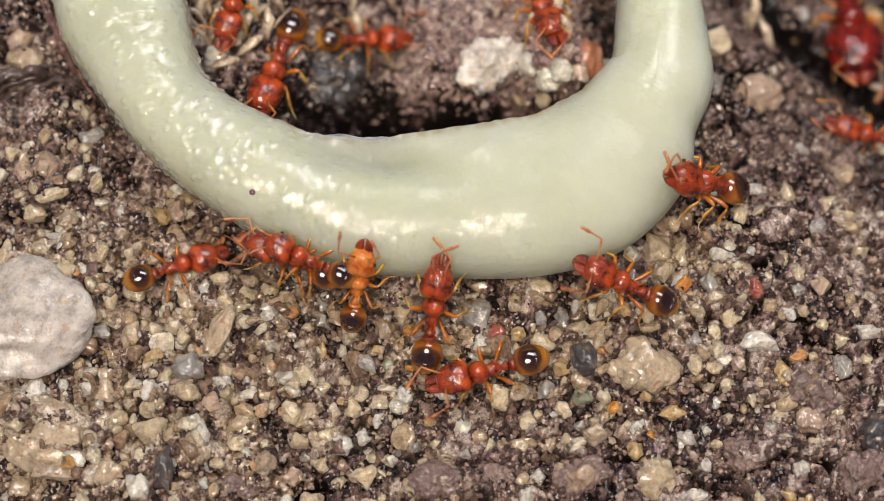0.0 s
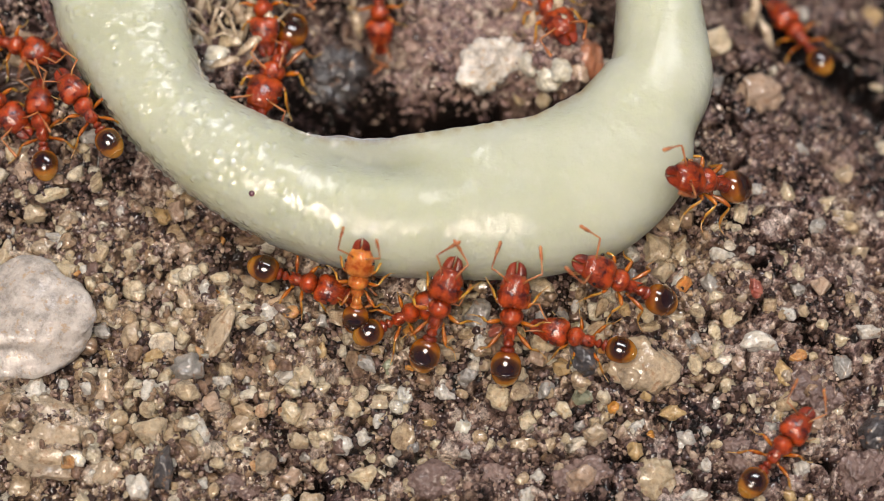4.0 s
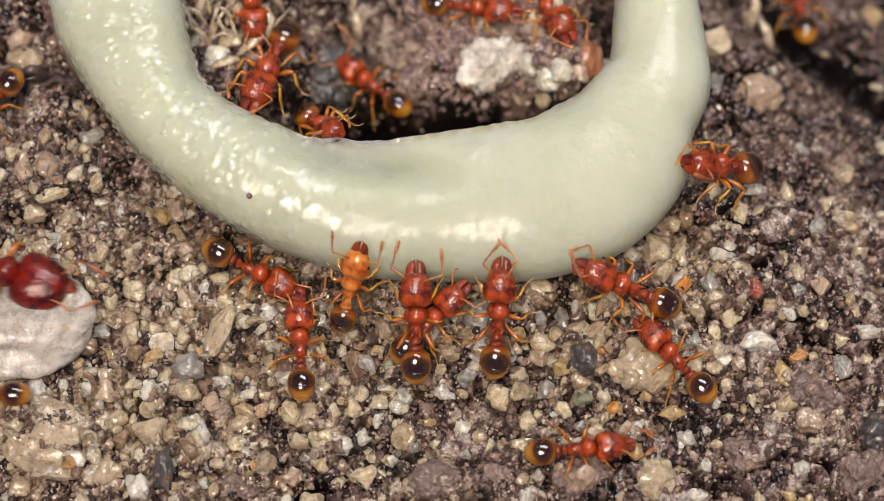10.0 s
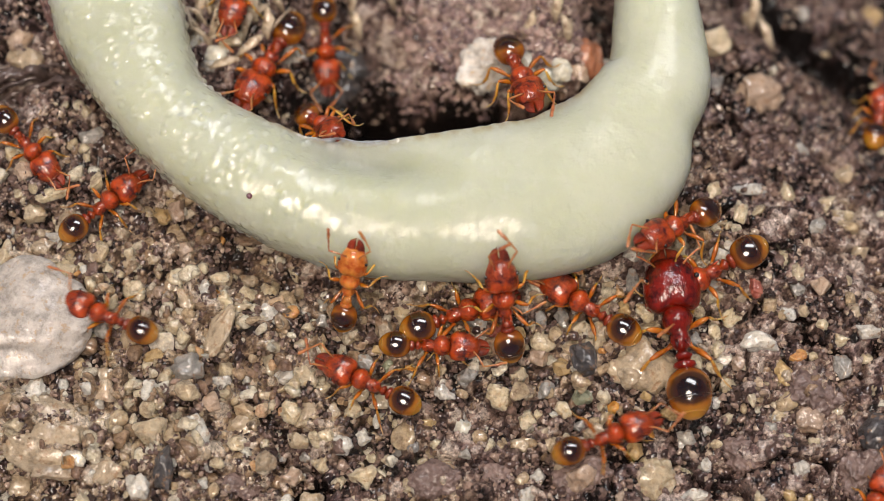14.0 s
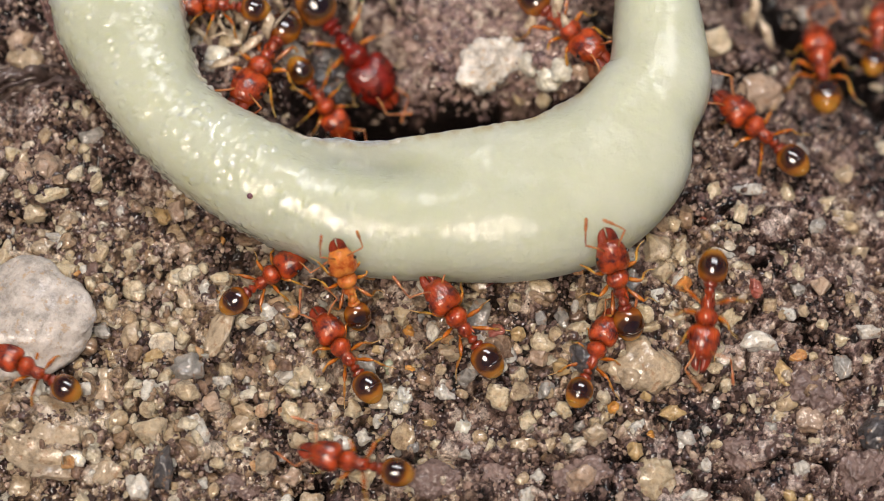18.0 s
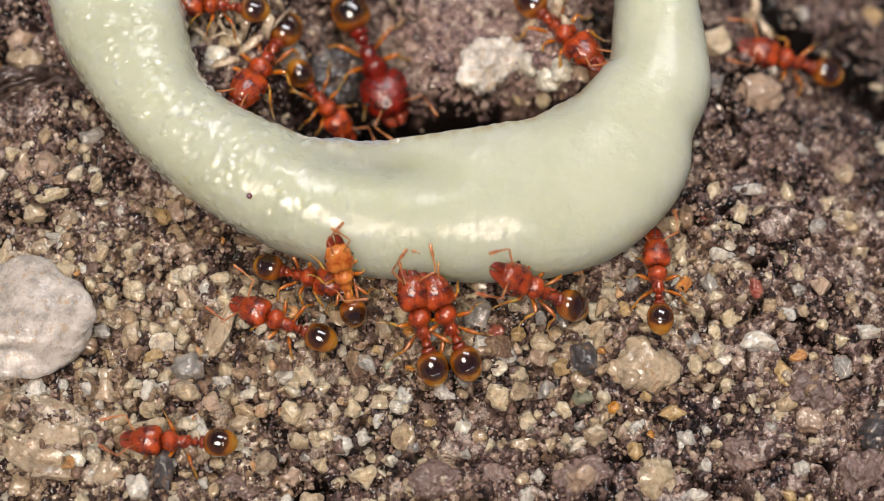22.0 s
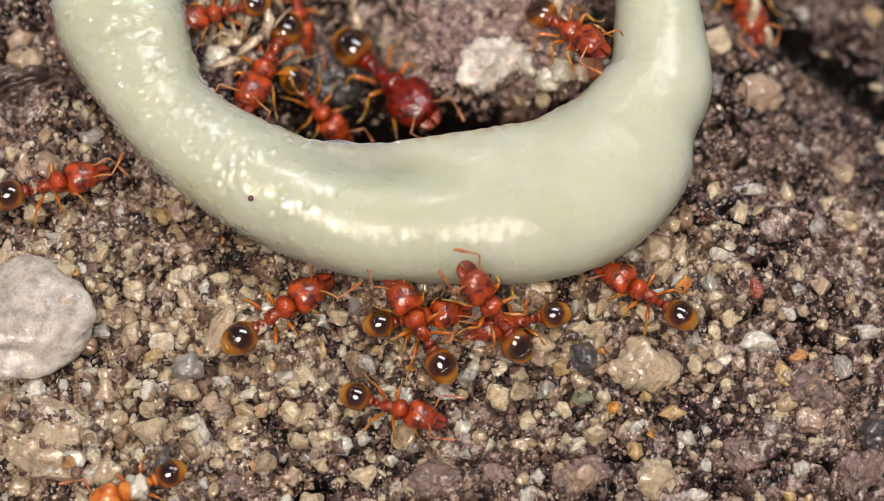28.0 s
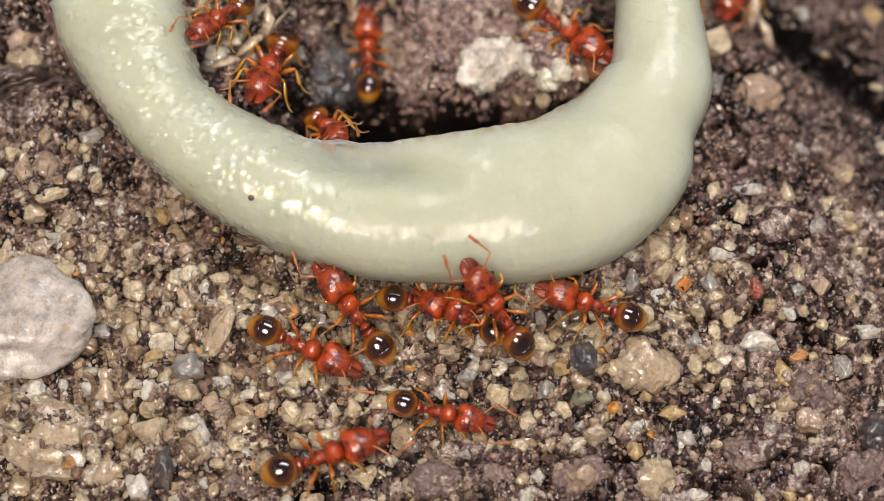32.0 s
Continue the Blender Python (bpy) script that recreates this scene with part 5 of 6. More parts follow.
    crawl(team[11], 0.86, [(0, -2.11, -1.08, 1.06, 77, 50), (3, -2.11, -1.07, 1.06, 89, 50), (5.5, -2.2, -1.12, 1.04, 70, 50), (7, -2.29, -1.14, 0.99, 73, 50), (8, -2.39, -1.15, 0.94, 80, 50), (9, -2.39, -1.15, 0.94, 80, 50), (10, -2.27, -1.12, 1.04, 71, 50), (13, -2.2, -1.13, 1.04, 67, 50), (14, -2.33, -1.07, 1.06, 76, 50), (16.5, -2.27, -1.04, 1.06, 81, 50), (17, -2.37, -1, 1.04, 100, 50), (18, -2.52, -1.03, 0.97, 109, 50), (18.5, -2.66, -0.98, 0.99, 110, 50), (20, -2.59, -0.94, 1.01, 115, 50), (20.5, -2.46, -1.01, 0.99, 105, 50), (21, -2.6, -0.93, 1.01, 110, 50), (23, -2.6, -0.93, 1.01, 101, 50), (24, -2.6, -0.99, 0.97, 98, 50), (24.5, -2.8, -1.21, 0.47, 142, 36), (25, -3.25, -1.52, 0.07, 190, 0), (25.5, -3.38, -2.02, 0.07, 205, 0), (27.5, -7.03, -4.83, 0.07, 183, -0), (28, -7.85, -6.47, 0.07, 202, 0), (28.5, -9.71, -5.1, 0.07, 152, 0), (29, -12.23, -2.82, 0.07, 160, -0), (29.5, -15.29, -2.14, 0.07, 153, -0), (32, -15.29, -2.14, 0.07, 153, -0)])
    crawl(team[12], 0.99, [(0, 4.6, -1.22, 0.76, 163, 31), (9.5, 4.55, -1.18, 0.76, 164, 32), (10, 4.66, -1.26, 0.6, 163, 28), (10.5, 4.6, -1.31, 0.59, 166, 26), (11, 4.61, -1.41, 0.25, 165, 13), (11.5, 4.51, -1.5, 0.01, 166, -0), (12, 4.47, -1.42, 0.01, 169, -0), (12.5, 4.02, -1.52, 0.27, 176, 12), (13, 3.84, -1.82, 0.01, 187, 0), (13.5, 3.84, -1.84, 0.01, 171, -0), (14, 3.85, -1.71, 0.01, 146, -0), (14.5, 4.26, -1.58, 0.5, 107, 27), (16.5, 4.66, -1.11, 0.82, 97, 38), (17, 4.6, -1.07, 0.86, 100, 41), (17.5, 4.56, -1.04, 0.82, 95, 41), (18, 4.5, -1.04, 0.89, 109, 42), (18.5, 4.2, -0.91, 0.97, 125, 50), (19, 4.12, -1.18, 0.97, 123, 42), (19.5, 3.75, -1.46, 0.81, 147, 36), (20, 3.57, -1.47, 0.86, 141, 40), (20.5, 3.2, -1.63, 0.85, 133, 38), (21, 2.91, -1.38, 0.9, 160, 43), (21.5, 2.56, -1.46, 0.8, 168, 39), (22, 2.26, -1.4, 0.91, 166, 40), (22.5, 2.18, -1.35, 0.93, 164, 41), (23, 2.05, -1.48, 0.82, 170, 38), (23.5, 1.64, -1.52, 0.78, 167, 39), (24, 1.56, -1.39, 0.92, 165, 41), (25, 1.58, -1.52, 0.82, 164, 38), (25.5, 1.53, -1.59, 0.79, 156, 36), (27.5, 1.16, -1.93, 0.74, 130, 33), (28.5, 1.29, -1.78, 0.89, 129, 37), (32, 1.27, -1.78, 0.89, 129, 37)])
    crawl(team[13], 0.99, [(0, -0.19, -1.85, 0.87, 80, 37), (0.5, -0.23, -1.86, 0.86, 78, 37), (1, -0.04, -1.79, 0.9, 69, 39), (2, 0.02, -1.89, 0.83, 63, 36), (3, -0.02, -1.92, 0.83, 67, 35), (3.5, 0.03, -1.89, 0.88, 66, 36), (5.5, -0.54, -2, 0.78, 89, 34), (7, -0.67, -2.04, 0.77, 89, 33), (9, -0.66, -2, 0.78, 88, 34), (9.5, -0.66, -2.04, 0.77, 89, 33), (10.5, -0.69, -2.16, 0.62, 92, 28), (11, -0.63, -2.25, 0.42, 96, 20), (11.5, -0.63, -1.99, 0.29, 66, 19), (12, -0.45, -1.55, 0.76, 40, 46), (12.5, -0.01, -1.6, 0.57, 34, 40), (13, -0.17, -1.82, 0.01, 25, -0), (13.5, 0.45, -1.91, 0.01, 22, -0), (14.5, 0.36, -1.86, 0.01, 9, -0), (15.5, 3.94, -4.06, 0.01, -22, 0), (16, 6.29, -4.86, 0.01, 30, 0), (16.5, 8.64, -5.66, 0.01, 82, 0), (17, 8.76, -3.12, 0.01, 74, 0), (17.5, 10.54, 0.96, -0.89, 93, -20), (18, 8.72, 3.47, -1.1, 136, 1), (18.5, 7.72, 3.82, 0.37, 164, 50), (19, 8.72, 4.21, -1.43, 132, -2), (19.5, 9.69, 6.7, -3.15, 123, -9), (20, 8.76, 8.18, -3.44, 102, -20), (20.5, 8.85, 11.65, -4.82, 105, -11), (32, 8.85, 11.65, -4.82, 105, -11)])
    crawl(team[14], 0.86, [(0, -7.06, -0.61, 0.07, 19, -0), (0.5, -5.38, -1.21, 0.07, -11, 0), (1, -4.45, -1.32, 0.07, -5, 0), (1.5, -3.63, -1.77, 0.07, 6, -0), (2, -2.96, -1.93, 0.07, 0, -0), (2.5, -2.15, -1.65, 0.07, 10, -0), (3, -1.3, -1.84, 0.07, 15, -0), (3.5, -1.23, -1.99, 0.07, 22, -0), (5.5, -0.27, -1.96, 0.42, 29, 17), (6, -0.39, -2.05, 0.07, 35, -0), (6.5, -0.65, -2.17, 0.07, 35, -0), (7, -0.69, -2.12, 0.07, 46, -0), (8, -0.5, -2.2, 0.07, 41, -0), (9, -0.32, -2.32, 0.07, 41, -0), (9.5, -0.31, -2.28, 0.07, 33, -0), (10, -0.22, -2.13, 0.56, 43, 22), (10.5, -0.42, -2.13, 0.07, 35, -0), (11, -0.35, -2.2, 0.07, 36, -0), (12, -0.33, -2.07, 0.07, 16, -0), (12.5, -0.09, -2.09, 0.07, 32, -0), (13, -0.16, -2.52, 0.07, 16, 0), (13.5, 0.87, -3.3, 0.07, -12, 0), (14, -0.27, -2.73, 0.07, -2, 0), (14.5, 0.24, -3.39, 0.07, -32, 0), (16.5, 4.17, -3.23, 0.07, -18, 0), (17, 3.77, -3.11, 0.07, -2, -0), (17.5, 3.88, -3.01, 0.07, 29, -0), (18, 3.93, -3.1, 0.07, 67, -0), (18.5, 4.46, -2.88, 0.07, 45, 0), (19, 4.01, -3.29, 0.07, 50, 0), (19.5, 4.3, -3.56, 0.07, 36, 0), (20, 4.2, -2.84, 0.07, 55, -0), (20.5, 4.3, -3.03, 0.07, 51, 0), (21, 5.81, -1.35, 0.07, 72, -0), (21.5, 5.39, -1.09, 0.07, 129, -0), (22, 5.68, -1.06, 0.07, 92, -0), (22.5, 7.85, 1.95, -0.33, 61, -19), (23, 8.74, 2.3, -0.75, 50, -27), (23.25, 7.95, 1.32, -0.13, 104, -2), (23.5, 7.15, 0.35, 0.5, 158, 23), (24, 6.38, -0.83, 0.07, 187, -0), (24.5, 4.25, -1.58, 0.07, 167, -0), (25, 4.44, -1.49, 0.51, 157, 23), (25.5, 4.4, -1.47, 0.52, 157, 24), (27.5, 3.03, -1.78, 0.07, 180, -0), (28, 2.03, -2.09, 0.07, 192, 0), (28.5, 0.71, -2.07, 0.07, 161, -0), (29, 0.52, -1.95, 0.07, 154, -0), (32, 0.52, -1.95, 0.07, 154, -0)])
    crawl(team[15], 0.93, [(0, 15.5, -5.09, -0.44, 160, 11), (25.5, 13.13, -5.14, 0.01, 163, 2), (27.5, 6.41, -2.37, 0.04, 159, -0), (28, 5.4, -1.37, 0.04, 147, -0), (28.5, 5.03, -1.49, 0.04, 153, -0), (29, 4.65, -1.76, 0.04, 160, -0), (29.5, 4.69, -1.8, 0.04, 160, -0), (30, 4.58, -1.71, 0.04, 149, -0), (30.5, 4.69, -1.75, 0.04, 149, -0), (31, 4.25, -1.68, 0.04, 158, -0), (31.5, 4.14, -1.7, 0.04, 162, -0), (32, 3.85, -1.69, 0.33, 165, 14)])
    crawl(team[16], 0.99, [(0, 10.89, 15.3, -5.2, -67, 0), (20.5, 10.74, 11.59, -5.15, -68, 2), (21, 8.93, 8.64, -3.72, -59, 9), (21.5, 11.46, 7.13, -4.18, -128, 28), (22, 9.74, 6.31, -3.01, -191, 22), (22.5, 9.39, 6.84, -3.07, -210, 10), (23, 8.47, 4.55, -1.62, -135, 34), (23.5, 7.76, 3.52, -0.17, -137, 48), (24, 8.65, 1.66, -0.51, -104, 21), (24.25, 10.39, 0.56, -0.73, -46, -2), (24.5, 12.14, -0.55, -0.95, 13, -26), (25, 15.48, -0.32, -2.6, 9, -30), (32, 15.48, -0.32, -2.6, 9, -30)])
    crawl(team[17], 1.12, [(0, 11.8, 8.3, -4.73, -87, 15), (0.5, 12.31, 8.25, -4.94, -46, 0), (1, 14.38, 7.76, -5.24, -40, -1), (2, 17.93, 7.6, -5.28, -20, -0), (32, 17.93, 7.6, -5.28, -20, -0)])
    crawl(team[18], 0.86, [(0, 11.89, 4.06, -2.88, 168, 21), (0.5, 10.62, 4.81, -2.62, 166, 20), (1, 10.13, 5.34, -2.61, 143, 5), (1.5, 10.15, 4.73, -2.37, 177, 26), (2, 10.93, 6.49, -3.58, 127, -5), (2.5, 9.28, 6.91, -2.98, 151, 11), (3, 10, 6.99, -3.37, 127, -5), (3.5, 10.26, 6.9, -3.45, 125, -7), (5.5, 10.4, 10.66, -4.88, 106, -9), (7, 10.28, 13.55, -5.13, 93, -0), (32, 10.28, 13.55, -5.13, 93, -0)])
    crawl(team[19], 0.91, [(0, 16.63, 6.76, -5.13, -153, 1), (3.5, 15.6, 6.7, -5.05, -146, 6), (5.5, 12.03, 5.06, -3.5, -104, 29), (6, 10.25, 2.02, -1.19, -157, 30), (6.25, 11.19, 1.68, -1.44, -80, 3), (6.5, 12.13, 1.35, -1.69, -4, -24), (6.75, 12.81, 1.89, -2.28, 68, -10), (7, 13.5, 2.44, -2.87, 140, 4), (7.5, 10.05, 2.57, -1.26, 122, -8), (8, 9.38, 3.3, -1.27, 137, 2), (8.5, 9.33, 5.09, -2.11, 136, 0), (9, 9.86, 5.11, -2.39, 124, -8), (9.5, 11.06, 6.82, -3.83, 105, -17), (10, 10.34, 8.32, -4.15, 96, -20), (10.5, 10.06, 10.68, -4.83, 97, -12), (12, 10.23, 14.47, -5.15, 98, -0), (32, 10.23, 14.47, -5.15, 98, -0)])
    crawl(team[20], 0.86, [(0, 13.74, 2.27, -2.93, 179, 26), (0.5, 12.01, 1.58, -1.73, 177, 25), (1, 10.67, 0.63, -0.75, 191, 24), (1.5, 10.11, 0.25, -0.41, 182, 18), (2, 10.06, -1.21, -0.07, 216, 14), (2.5, 7.88, -3.65, 0.07, 198, 0), (3, 5.55, -4.52, 0.07, 165, -0), (3.5, 4.08, -2.9, 0.07, 161, 0), (5.5, 3.47, -2.34, 0.07, 176, -0), (6, 3.35, -2.56, 0.07, 166, 0), (6.5, 3.28, -2.65, 0.07, 183, -0), (7, 2.54, -3.7, 0.07, 222, 0), (7.5, 1.36, -4.47, 0.07, 200, 0), (8, 0.3, -4, 0.07, 178, 0), (8.5, -1.31, -4, 0.07, 167, -0), (9, -4.76, -3.41, 0.07, 162, -0), (9.5, -8.37, -4.04, 0.07, 180, 0), (10, -12.03, -4.04, 0.07, 180, -0), (10.5, -15.17, -4.04, 0.07, 180, 0), (32, -15.17, -4.04, 0.07, 180, 0)])
    crawl(team[21], 0.99, [(0, 1.25, -3.38, 0.01, -166, 0), (0.5, 1.32, -3.52, 0.01, -180, -0), (1, 1.14, -3.23, 0.01, -210, -0), (1.5, 1.51, -3.33, 0.01, -220, 0), (2, 1.39, -3.64, 0.01, -206, 0), (2.5, 2.11, -3.43, 0.01, -242, 0), (3, 1.99, -3.01, 0.01, -259, -0), (3.5, 1.76, -2.16, 0.7, -270, 30), (5.5, 1.97, -2.13, 0.71, -282, 30), (6, 1.92, -2.14, 0.76, -279, 31), (6.5, 1.61, -2.07, 0.74, -273, 33), (7, 1.49, -1.97, 0.83, -274, 35), (8, 1.42, -1.92, 0.84, -274, 36), (9, 1.49, -1.93, 0.89, -274, 36), (10, 1.47, -1.97, 0.83, -274, 35), (10.5, 1.53, -1.86, 0.92, -270, 37), (12.5, 1.52, -1.84, 0.9, -272, 39), (13, 1.59, -1.89, 0.89, -271, 37), (13.5, 1.54, -1.45, 0.99, -261, 49), (14, 1.58, -1.61, 0.97, -261, 43), (14.5, 1.73, -1.69, 1, -251, 40), (16.5, 1.25, -1.96, 0.8, -243, 34), (17, 0.87, -2.06, 0.65, -235, 28), (17.5, 0.52, -2.19, 0.33, -232, 16), (18.5, 0.43, -2.19, 0.44, -234, 20), (19, 0.34, -2.21, 0.44, -240, 21), (19.5, 0.17, -2.23, 0.48, -246, 22), (20, -0.01, -2.12, 0.57, -241, 26), (20.5, -0.03, -2.15, 0.56, -244, 26), (21, 0.3, -2.37, 0.01, -256, -0), (22, 0.12, -2.1, 0.49, -245, 25), (23, 0.05, -2.08, 0.49, -251, 26), (24, 0, -2.23, 0.45, -248, 21), (24.5, -0.06, -2.08, 0.66, -257, 31), (25, -0.27, -2.37, 0.01, -243, -0), (25.5, -0.43, -2.16, 0.42, -241, 20), (27.5, -0.6, -2.34, 0.01, -240, -0), (28, -0.59, -2.28, 0.27, -240, 12), (28.5, -0.86, -2.26, 0.01, -236, -0), (29, -1.2, -2.27, 0.01, -226, -0), (29.5, -1.23, -2.26, 0.01, -237, -0), (30, -1.31, -2.3, 0.01, -237, -0), (30.5, -1.3, -2.22, 0.01, -240, -0), (31, -1.57, -2.34, 0.01, -226, -0), (31.5, -1.94, -2.07, 0.01, -234, -0), (32, -2.34, -1.85, 0.33, -233, 16)])
    crawl(team[22], 1.09, [(0, 6.55, 1.35, 1.01, -169, 50), (8, 6.64, 1.39, 0.96, -166, 50), (8.5, 6.59, 1.3, 0.94, -159, 49), (9, 6.63, 1.31, 0.92, -160, 48), (9.5, 7.14, 1.56, 0.63, -154, 45), (10, 7.01, 1.84, 0.8, -162, 50), (11, 7.09, 1.91, 0.77, -164, 50), (11.5, 7.45, 1.75, 0.4, -153, 43), (12, 7.42, 1.17, -0.19, -139, 12), (12.5, 7.28, 0.08, -0.07, -151, 2), (13, 7.06, -0.28, -0.05, -155, 0), (13.5, 7.05, -0.55, -0.05, -163, -0), (14, 7.04, -0.77, -0.05, -151, 0), (14.5, 7.78, -1.3, -0.05, -92, 0), (15.5, 7.99, -1.14, -0.06, -23, -1), (16.5, 8.2, -0.97, -0.07, 45, -1), (17, 8.87, 0.66, -0.36, 74, -16), (17.5, 10.73, 5.24, -3.08, 70, -32), (18, 10.77, 6, -3.43, 90, -26), (18.5, 11.44, 5.74, -3.65, 50, -33), (19, 11.45, 6.11, -3.83, 50, -32), (19.5, 11.65, 6.62, -4.08, 124, -7), (20, 12.29, 9.88, -5.18, 112, -3), (20.5, 12.41, 12.64, -5.25, 113, -0), (32, 12.41, 12.64, -5.25, 113, -0)])
    crawl(team[23], 0.99, [(0, 10.5, 15.3, -5.2, -124, 0), (10.5, 10.28, 11.47, -4.97, -123, 10), (11, 10, 8.64, -4.16, -124, 28), (11.5, 9.44, 6.69, -3.1, -124, 34), (12, 8.43, 4.12, -1.39, -126, 33), (12.5, 7.65, 2.65, 0.1, -129, 45), (13, 7.07, 1.39, -0.13, -123, 10), (13.5, 6.71, 0.91, -0.04, -131, 4), (14, 5.98, 0.22, 0.74, -146, 34), (14.5, 5.87, 0.14, 0.77, -150, 31), (16.5, 5.62, 0.18, 0.96, -155, 38), (17, 5.59, 0.2, 0.96, -152, 39), (17.5, 6.75, 0.37, -0.01, -132, 1), (18, 6.96, -1.68, 0, -99, 0), (18.5, 5.52, -4.33, 0, -149, -0), (19, 2.33, -4.96, 0, -199, -0), (19.5, 1.53, -4.76, 0, -210, 0), (20, 0.88, -4.58, 0, -206, -0), (20.5, -0.03, -4, 0, -223, 0), (21, -0.45, -2.86, 0, -251, -0), (22, -0.57, -2.19, 0.59, -254, 26), (23, -0.58, -2.38, 0.41, -257, 18), (24, -0.59, -2.37, 0, -254, -0), (24.5, -0.69, -2.78, 0, -260, -0), (25, -1.09, -3.69, 0, -218, 0), (25.5, -2.45, -4.57, 0, -180, 0), (27.5, -8.79, -8.45, 0, -180, -0), (28.5, -8.69, -11.3, 0, -180, -0), (32, -8.69, -11.3, 0, -180, -0)])
    crawl(team[24], 0.89, [(0, 3.81, -11.26, 0.06, 44, 0), (3, 5.44, -8.05, 0.06, 48, 0), (3.5, 7.06, -5.56, 0.06, 52, 0), (5.5, 10.28, -6.09, 0.06, -9, 0), (6, 9.17, -6.24, 0.06, -63, 0), (6.5, 9.06, -5.65, 0.06, -83, 0), (7, 8.49, -5.38, 0.06, -133, -0), (7.5, 6.93, -6.03, 0.06, -151, -0), (8, 5.63, -5.53, 0.06, -184, 0), (8.5, 6.81, -5.11, 0.06, -201, -0), (9, 6.73, -4.61, 0.06, -215, 0), (9.5, 6.39, -3.63, 0.06, -236, 0), (10, 6.11, -3.12, 0.06, -229, 0), (10.5, 7.09, -3.09, 0.06, -280, 0), (11, 9.98, 0.03, -0.4, -294, -20), (11.5, 11.58, 3.66, -2.57, -271, -27), (12, 12.21, 4.68, -3.39, -281, -29), (12.5, 12.37, 6.3, -4.15, -282, -25), (13, 12.29, 4.51, -3.34, -287, -31), (14.5, 12.3, 4.61, -3.4, -288, -31), (15.5, 11.37, 2.71, -2.05, -361, -8), (16.5, 10.44, 0.81, -0.7, -434, 15), (16.75, 10.72, 1.96, -1.37, -385, -9), (17, 10.99, 3.11, -2.04, -335, -33), (17.5, 12.27, 6.71, -4.27, -271, -21), (18, 12.63, 7.47, -4.64, -285, -20), (18.5, 14.72, 8.29, -5.1, -303, -3), (20, 18.04, 8.33, -5.14, -303, -0), (32, 18.04, 8.33, -5.14, -303, -0)])
    crawl(team[25], 0.86, [(0, 7.21, -10.92, 0.07, 151, -0), (6, 7.29, -8.43, 0.07, 156, -0), (6.5, 6.25, -7.12, 0.07, 142, 0), (7, 3.16, -6.14, 0.07, 162, 0), (7.5, 1.1, -7.08, 0.07, 139, -0), (7.75, 1.33, -6.63, 0.07, 90, -0), (8, 1.57, -6.18, 0.07, 41, -0), (8.5, 2.31, -5.58, 0.07, 36, 0), (9, 3.03, -4.52, 0.07, 58, -0), (9.5, 3.04, -4.22, 0.07, 70, 0), (10, 3.5, -5.47, 0.07, 5, -0), (10.5, 3.82, -5.86, 0.07, 2, 0), (11, 3.89, -5.94, 0.07, 2, 0), (11.5, 4.28, -6.66, 0.07, -34, 0), (12, 4.72, -8.4, 0.07, -32, 0), (13, 4.67, -10.97, 0.07, -32, 0), (32, 4.67, -10.97, 0.07, -32, 0)])
    crawl(team[26], 0.86, [(0, -3.52, -0.76, 1.41, 158, 11), (0.5, -3.98, -0.66, 1.35, 159, 2), (1, -5.18, -0.12, 1.24, 154, -6), (1.5, -5.67, 0.13, 0.75, 151, -35), (2, -6.84, 0.87, 0.8, 146, -21), (2.5, -7.35, 1.27, 1, 142, 4), (3, -9.01, 2.85, 0.07, 131, 0), (3.5, -9.32, 3.44, 1.23, 125, 7), (5.5, -9.54, 2.84, 0.07, 145, 0), (6, -10.56, 3.48, 0.07, 163, 0), (6.5, -11.99, 4.6, 0.07, 135, -0), (7, -11.6, 5.83, 0.07, 90, -0), (7.5, -12.51, 5.82, 0.07, 132, -0), (7.75, -12.32, 4.73, 0.07, 179, 0), (8, -12.14, 3.65, 0.07, 226, 0), (10, -12.22, 3.81, 0.07, 230, 0), (10.5, -14.15, 3.81, 0.07, 222, -0), (32, -14.15, 3.81, 0.07, 222, -0)])
    crawl(team[27], 0.87, [(0, -3.97, -0.71, 1.21, 158, 11), (1, -4.01, -0.73, 1.08, 160, 4), (1.5, -4.15, -0.67, 0.96, 162, -17), (2, -5.43, -0.46, 0.44, 175, -22), (2.5, -9.11, -0.76, 0.07, 150, 0), (3, -10.51, -0.14, 0.07, 155, 0), (3.25, -10.36, 0.86, 0.07, 112, -0), (3.5, -10.22, 1.87, 0.07, 70, -0), (4.5, -12.18, 3.72, 0.07, 129, 0), (5.5, -15.71, 4.52, 0.07, 135, -0), (32, -15.71, 4.52, 0.07, 135, -0)])
